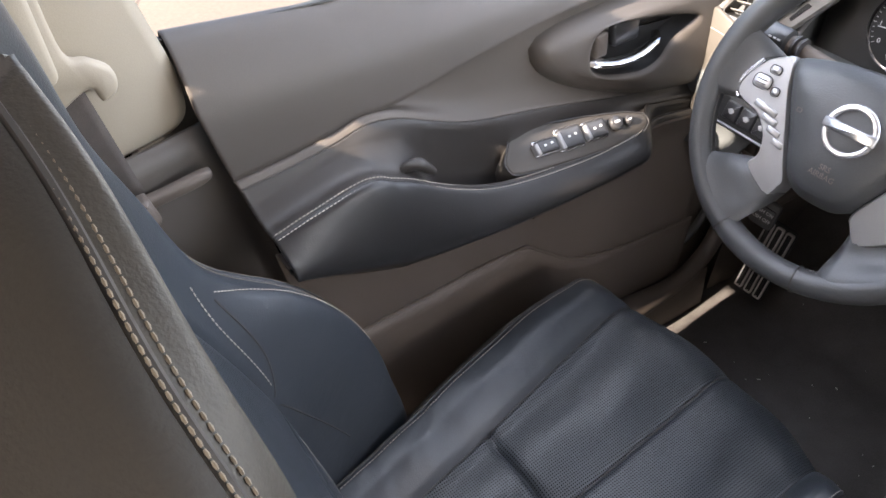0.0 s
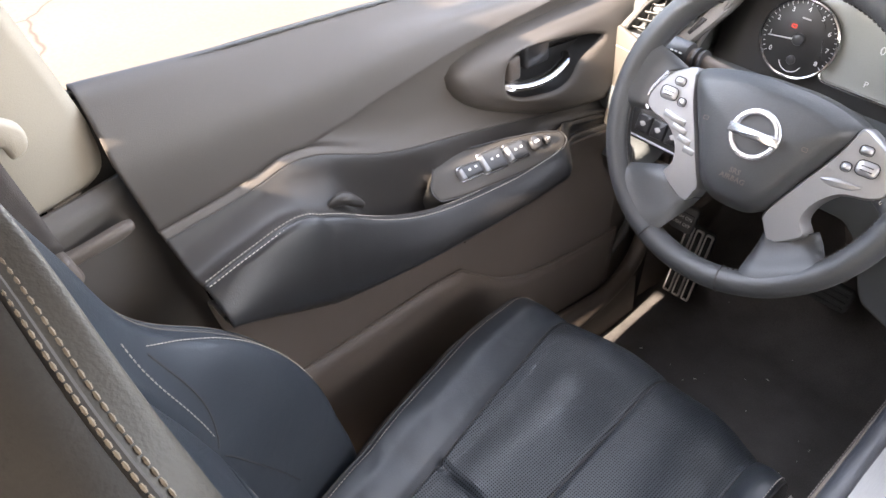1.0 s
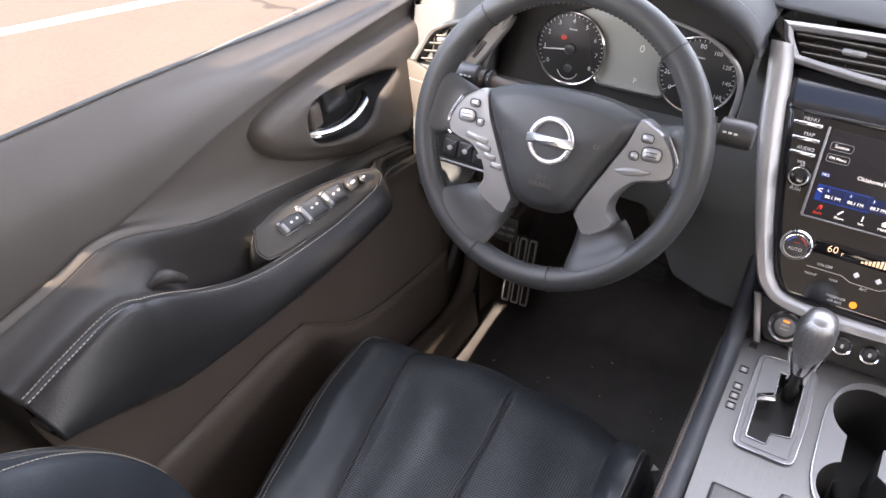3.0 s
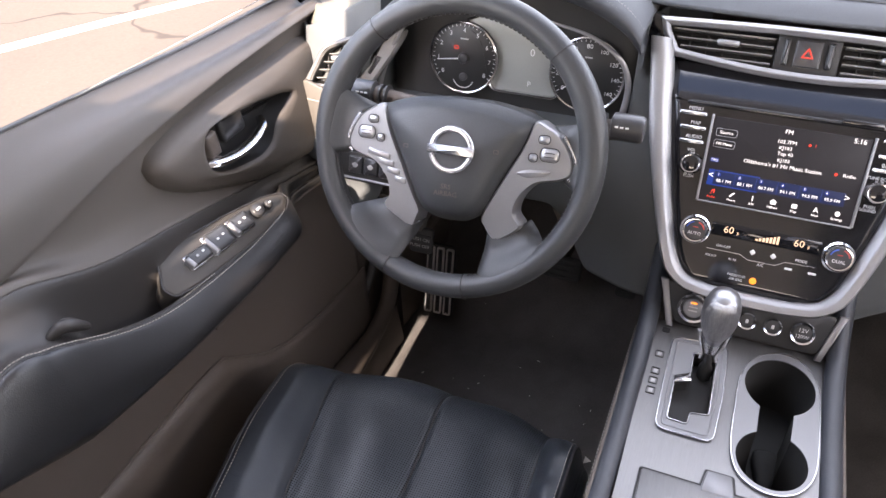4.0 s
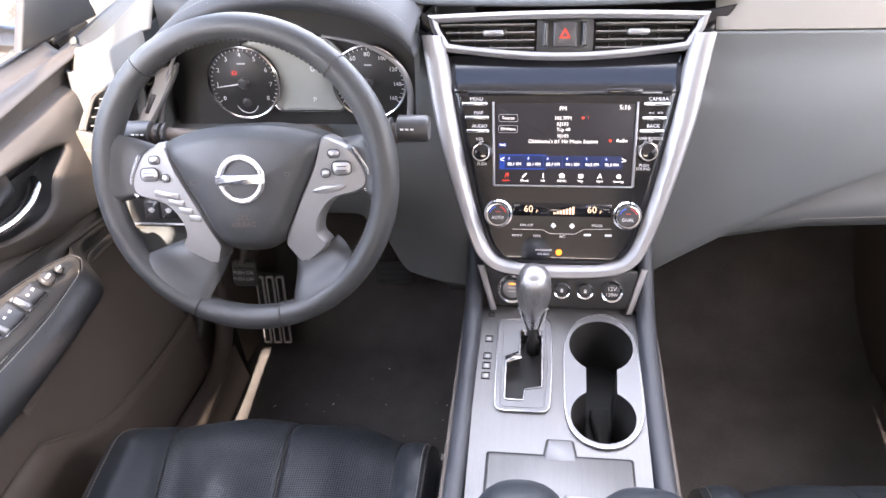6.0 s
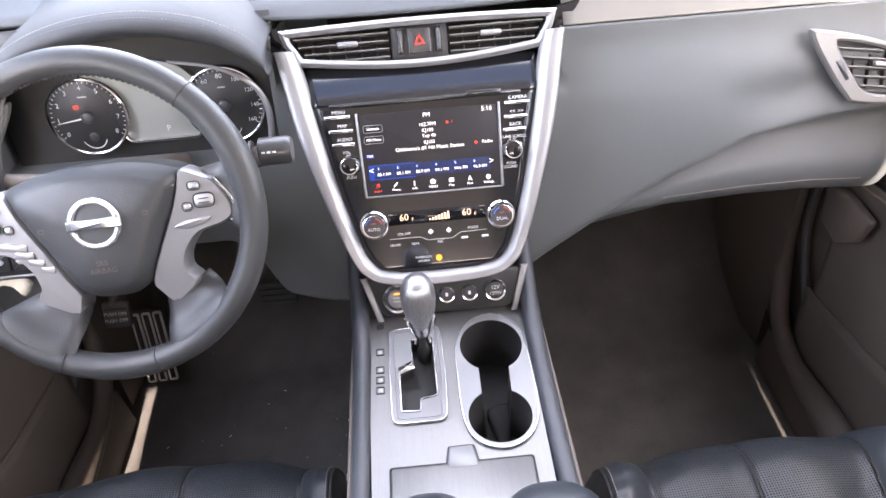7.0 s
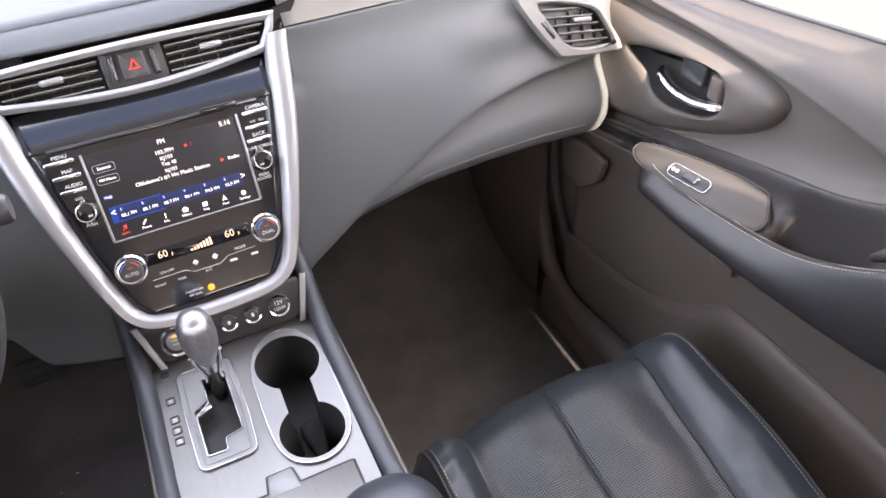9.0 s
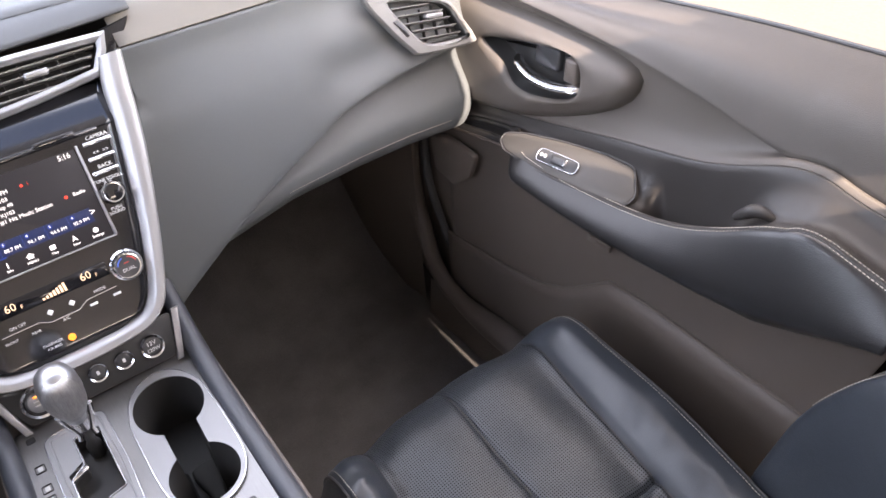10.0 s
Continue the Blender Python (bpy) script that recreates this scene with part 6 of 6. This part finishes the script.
    scoop = cr(flip([(-0.116, 0.012), (-0.110, -0.010), (-0.085, -0.026), (-0.045, -0.037), (-0.008, -0.043), (0.024, -0.036), (0.046, -0.014), (0.098, 0.010), (0.045, 0.028), (-0.02, 0.039), (-0.080, 0.046), (-0.108, 0.036)]), 4, True)
    # start both outlines at the rear and run the same way round
    npts = 56
    def even(pts):
        p = [Vector(q) for q in pts]
        d = [0.0]
        for i in range(len(p)):
            d.append(d[-1] + (p[(i + 1) % len(p)] - p[i]).length)
        out = []
        for kk in range(npts):
            g = d[-1] * kk / npts
            i = max(j for j in range(len(p)) if d[j] <= g + 1e-12)
            f = (g - d[i]) / max(1e-9, d[i + 1] - d[i])
            out.append(tuple(p[i].lerp(p[(i + 1) % len(p)], f)))
        return out
    pod, scoop = even(pod), even(scoop)
    rings = [at_z(pod, -0.012), at_z(inset(pod, 0.002), 0.000), at_z(inset(pod, 0.008), 0.010), at_z(inset(pod, 0.014), 0.0165), at_z(inset(pod, 0.018), 0.0185)]
    outl = inset(pod, 0.018)
    for f in (0.35, 0.7, 0.9):
        rings.append([(a[0] * (1 - f) + b[0] * f, a[1] * (1 - f) + b[1] * f, 0.0185 + 0.007 * math.sin(f * 1.57)) for a, b in zip(outl, scoop)])
    rings += [at_z(scoop, 0.0245), at_z(inset(scoop, 0.003), 0.019)]
    bm = bmesh.new()
    loops(bm, rings, HM, cap0=False, cap1=False)
    part("handle_pod", bm, DOOR_INSERT, t, "smooth raised pod round the handle", sharp=60)
    bm = bmesh.new()
    loops(bm, [at_z(inset(scoop, 0.002), 0.021), at_z(inset(scoop, 0.005), 0.004), at_z(inset(scoop, 0.012), -0.004)], HM, cap0=False)
    part("handle_cup", bm, BLACK, t, "black recess behind the handle")
    lever = cr([(s * 0.104, 0.000, 0.002), (s * 0.098, -0.003, 0.016), (s * 0.062, -0.010, 0.023), (s * 0.022, -0.010, 0.024), (-s * 0.012, -0.003, 0.018), (-s * 0.026, 0.002, 0.006)], 4)
    part("handle_lever", tube([HM @ Vector(p) for p in lever], [0.0125 - 0.0065 * i / 20 for i in range(21)], 12, flat=0.55), LEVER, t, "chrome door lever")
    part("lever_block", plate(rect(0.050, 0.034, s * 0.030, 0.018, 0.008), 0.010, on(HM, 0, 0, -0.004), 0.004), SWITCH, t)
    part("lock_tab", plate(rect(0.024, 0.034, s * 0.088, 0.018, 0.005), 0.016, on(HM, 0, 0, 0.002), 0.004), HARD, t)
    # hard clip row under the armrest
    part("step_lamp", plate(rect(0.045, 0.012, 0, 0, 0.002), 0.003, frame_at((s * 0.684, 0.99, 0.475), (0, -s, 0), (0, 0, 1)), 0.001), HARD, t)
    # map pocket along the lower panel, with a raised rim
    rim = lambda y: float(np.interp(y, [0.62, 0.90, 0.97, 1.005, 1.06, 1.12, 1.21, 1.39, 1.44], [0.40, 0.41, 0.405, 0.374, 0.327, 0.296, 0.274, 0.247, 0.247]))

    def pocket(y, v):
        bulge = math.sin(math.pi * (y - 0.60) / 0.84)
        return (s * (0.697 - 0.004 * max(0.0, bulge) ** 0.6 - 0.001 * v), y, 0.05 + (rim(y) - 0.05) * v)
    part("map_pocket", sheet(pocket, lin(0.62, 1.40, 44), lin(0, 1, 10)), HARD, t, "hard plastic door pocket", thick=0.005)
    part("pocket_rim", tube([pocket(y, 1.0) for y in lin(0.62, 1.40, 40)], 0.003, 8), HARD, t)
    # pale line drawn for the highlight on the armrest's lower edge
    edge = [c[21 * N] + (y,) for y, c in zip(ys, curves) if y < 1.12]
    part("trim_edge", tube([(s * (x + 0.001), back(y, z), z - 0.001) for x, z, y in edge], 0.0011, 6), SLAT, t)
    # black corner cover behind the mirror
    part("corner_cover", plate([(1.30, 0.825), (1.50, 0.80), (1.48, 0.92), (1.38, 0.92)][::-s], 0.012, frame_at((s * 0.745, 0, 0), (0, 1, 0), (0, 0, 1)), 0.003), BLACK, t)
    return t


door(-1)
right_door = door(1)
for s in (-1, 1):
    bm = plate([(0.42, 0.86), (1.40, 0.82), (1.40, 1.10), (1.02, 1.30), (0.42, 1.33)], 0.004, frame_at((s * 0.757, 0, 0), (0, 1, 0), (-s * 0.0, 0, 1)), 0.001)
    g = tagged(link_mesh("window_pane", bm, WINDOW), "clear closed side window glass", "window", kind="structure")
    g.visible_shadow = False

# sill covers that run up into the kick panels, and the rubber door seals outside them
for s in (-1, 1):
    path = cr([(s * 0.675, 0.5, 0.10), (s * 0.672, 1.0, 0.10), (s * 0.668, 1.20, 0.105), (s * 0.668, 1.36, 0.10), (s * 0.676, 1.455, 0.125), (s * 0.682, 1.50, 0.20), (s * 0.684, 1.53, 0.30), (s * 0.686, 1.53, 0.48)], 6)
    tagged(link_mesh("trim_sill", tube(path, [0.028] * 13 + [0.027, 0.026, 0.024, 0.022, 0.020] + [0.018] * 25, 14), HARD), "dark plastic door sill cover", "sill", kind="structure")

    def step(u, v, s=s):
        return (s * (0.660 - 0.012 * v), 0.40 + 1.06 * u, 0.105 - 0.105 * v)
    tagged(link_mesh("trim_sill_side", sheet(step, lin(0, 1, 10), lin(0, 1, 4)), HARD), "dark inner side of the door sill", "sill", kind="structure")
    path = cr([(s * 0.715, 0.55, 0.10), (s * 0.712, 1.20, 0.11), (s * 0.706, 1.40, 0.16), (s * 0.703, 1.47, 0.25), (s * 0.703, 1.505, 0.36), (s * 0.706, 1.50, 0.55)], 6)
    tagged(link_mesh("trim_door_seal", tube(path, 0.009, 10), RUBBER), "black rubber door seal", "seal", kind="structure")

    def kick(u, v, s=s):
        return (s * (0.668 - 0.035 * sstep(0, 0.5, u)), 1.50 + 0.42 * u, 0.0 + 0.62 * v)
    tagged(link_mesh("trim_kick_panel", sheet(kick, lin(0, 1, 10), lin(0, 1, 8)), HARD), "dark kick panel beside the footwell", "kick panel", kind="structure")

# dark door jambs that close the gap between each pillar cover and its door
for s in (-1, 1):
    jm = frame_at((s * 0.778, 0, 0), (0, -s, 0), (0, 0, 1))
    o = [(-s * a, b) for a, b in ((0.44, 0.55), (0.64, 0.55), (0.60, 0.70), (0.575, 0.848), (0.50, 0.853))][::-s]
    tagged(link_mesh("trim_door_jamb", plate(o, 0.012, jm, 0.003), RUBBER), "black rubber-edged door jamb", "jamb", kind="structure")

# door hinge covers between the sill's rising end and the dashboard
for s in (-1, 1):
    hm = frame_at((s * 0.676, 1.345, 0.445), (0, -s, 0), (0, 0, 1))
    o = rounded([(-s * a, b) for a, b in ((-0.050, 0.045), (-0.030, -0.010), (0.020, -0.050), (0.075, -0.040), (0.085, 0.030), (0.030, 0.050))][::-s], 0.010, 4)
    tagged(link_mesh("trim_hinge_cover", plate(o, 0.010, hm, 0.004), HARD), "dark plastic cover over the door hinge", "hinge cover", kind="structure")

# ---- centre pillar and seat belt ----
def pillar(s):
    prof = [(0.514, 0.772), (0.532, 0.786), (0.534, 0.82), (0.518, 0.90), (0.41, 1.30)]

    def upper(v, d):
        i = int(v)
        y, z = cr(prof, 4)[i]
        return (s * (0.752 - 0.018 * math.sin(math.pi * min(1, d * 1.3) / 1.3) - 0.10 * (z - .777) * .5), y - 0.17 * d, z)
    ob = link_mesh("trim_pillar_upper", sheet(upper, list(range(17)), lin(0, 1, 14)), BEIGE)
    tagged(ob, "light beige upper pillar cover", "pillar trim", kind="structure")
    m = ob.modifiers.new("thickness", "SOLIDIFY")
    m.thickness = 0.006

    def lower(v, d):
        z = 0.775 - 0.68 * v
        y = 0.546 + 0.20 * max(0.0, 0.80 - z)
        return (s * (0.742 - 0.030 * math.sin(math.pi * min(1, d * 1.6) / 1.6) - 0.02 * v), y - 0.36 * d, z)
    ob = link_mesh("trim_pillar_lower", sheet(lower, lin(0, 1, 24), lin(0, 1, 14)), DOOR_SOFT)
    tagged(ob, "dark lower pillar cover", "pillar trim", kind="structure")
    m = ob.modifiers.new("thickness", "SOLIDIFY")
    m.thickness = 0.006


for s in (-1, 1):
    core = frame_at((s * 0.765, 0, 0), (0, -s, 0), (0, 0, 1))
    o = [(-s * a, b) for a, b in ((0.36, 0.80), (0.52, 0.80), (0.46, 1.06), (0.41, 1.34), (0.24, 1.34), (0.31, 1.06))][::-s]
    tagged(link_mesh("wall_pillar", plate(o, 0.05, core, 0.006, base=-0.035), HOUSING), "black outer skin of the centre pillar", "pillar", kind="structure")
    # unseen boxes added in the pillar to block the sun and shape its patches
    for x0, x1, z0, z1 in ((0.672, 0.74, 0.35, 0.80), (0.630 if s > 0 else 0.646, 0.672, 0.40, 0.69 if s > 0 else 0.74), (0.622, 0.74, 0.70, 0.92), (0.672, 0.77, 0.98, 1.165 if s > 0 else 1.18)):
        sun_block = frame_at((s * (x0 + x1) / 2, 0.30, (z0 + z1) / 2), (1, 0, 0), (0, 0, 1))
        tagged(link_mesh("wall_pillar_reel", plate(rect(x1 - x0, z1 - z0, 0, 0, 0.012), 0.05, sun_block, 0.006), HARD), "dark unseen box added in the centre pillar to block the sun", "pillar", kind="structure")


pillar(-1)
pillar(1)
belt = thing("seat_belt", "dark woven seat belt hanging from a beige guide", "seat belt")


def build_belt():
    m = frame_at((-0.718, 0.43, 0.86), (0.0, 1, 0), (-0.1, 0, 1))
    guide = cr([(-0.03, 0.20), (0.004, 0.20), (0.010, 0.10), (0.014, 0.036), (0.030, 0.026), (0.046, 0.012), (0.044, -0.006), (0.030, -0.012), (0.022, 0.002), (-0.018, -0.016), (-0.034, -0.004), (-0.032, 0.08)], 4, True)
    part("guide", plate(guide, 0.014, on(m, 0, 0, 0.004), 0.004), BEIGE, belt, "beige plastic belt guide")
    part("guide_cover", plate(rounded([(-0.034, 0.006), (0.004, 0.018), (0.002, 0.20), (-0.036, 0.20)], 0.008, 3), 0.012, on(m, 0, 0, 0.014), 0.005), BEIGE, belt)

    def web(u, v):
        x = -0.028 + 0.046 * u + 0.018 * v
        return m @ Vector((x, 0.004 - 0.115 * v, 0.012 + 0.004 * math.sin(3 * v)))
    part("webbing", sheet(web, lin(0, 1, 6), lin(0, 1, 12)), WEB, belt, "dark woven webbing", thick=0.0016)
    slot = cr([(0.012, -0.124), (0.05, -0.121), (0.09, -0.116), (0.103, -0.118), (0.095, -0.129), (0.05, -0.135), (0.012, -0.139)], 4, True)
    part("slot_trim", plate(slot, 0.010, on(m, 0, 0, 0.0), 0.003), HARD, belt)
    part("slot_lip", plate(rounded([(-0.008, -0.125), (0.036, -0.117), (0.043, -0.146), (0.024, -0.162), (-0.008, -0.158)], 0.006, 3), 0.022, m, 0.006), HARD, belt)


build_belt()

# ---- outside mirror ----
mirror = thing("side_mirror", "black side mirror housing outside the driver window", "side mirror")


def build_mirror():
    m = frame_at((-1.075, 1.47, 0.835), (1, 0.10, 0), (0, 0.06, 1))
    o = cr([(-0.125, -0.070), (-0.06, -0.096), (0.06, -0.096), (0.112, -0.070), (0.130, -0.02), (0.11, 0.06), (0.0, 0.078), (-0.11, 0.066), (-0.135, 0.01)], 5, True)
    bm = bmesh.new()
    loops(bm, [at_z(inset(o, 0.05), -0.10), at_z(inset(o, 0.02), -0.085), at_z(inset(o, 0.004), -0.05), at_z(o, -0.01), at_z(inset(o, 0.003), 0.002), at_z(inset(o, 0.010), 0.0), at_z(inset(o, 0.012), -0.006)], m)
    part("housing", bm, HOUSING, mirror, "gloss black mirror housing")
    part("mirror_glass", plate(inset(o, 0.013), 0.003, on(m, 0, 0, -0.006), 0.001), MIRROR, mirror, "mirror glass")
    part("mirror_arm", tube([(-0.99, 1.50, 0.775), (-0.90, 1.50, 0.765), (-0.82, 1.48, 0.77), (-0.76, 1.46, 0.79)], [0.032, 0.028, 0.028, 0.035], 12, flat=0.8), HOUSING, mirror)


build_mirror()


# ---- lint on the carpet ----
rng = random.Random(5)
bm = bmesh.new()
for i in range(26):
    x, y = rng.uniform(-0.58, -0.2), rng.uniform(1.15, 1.62)
    if i % 5 == 4:
        x, y = rng.uniform(0.25, 0.55), rng.uniform(1.05, 1.5)
    r = rng.uniform(0.0006, 0.0014)
    ang = rng.uniform(0, 6.3)
    c = Vector((x, y, floor_z(x, y) + 0.004))
    d = Vector((math.cos(ang), math.sin(ang), 0.1)) * r * rng.choice((1, 1, 2.5))
    tube([c - d, c + Vector((0, 0, r * .4)), c + d], r * 0.6, 5, bm=bm)
tagged(link_mesh("carpet_lint", bm, LABEL), "pale lint specks scattered on the black carpet", "lint", kind="stuff")


# ---- place each thing's origin at its base ----
bpy.context.view_layer.update()
for ob in [o for o in scene.objects if o.type == "EMPTY" and o.parent is None and o.children]:
    pts = [c.matrix_world @ Vector(q) for c in ob.children_recursive if c.type == "MESH" for q in c.bound_box]
    lo = Vector([min(p[i] for p in pts) for i in range(3)])
    hi = Vector([max(p[i] for p in pts) for i in range(3)])
    base = Vector(((lo.x + hi.x) / 2, (lo.y + hi.y) / 2, lo.z))
    ob.location = base
    for c in ob.children:
        c.location = c.location - base
    if ob == right_door:
        ob.location.y += 0.03
        ob.location.z -= 0.012
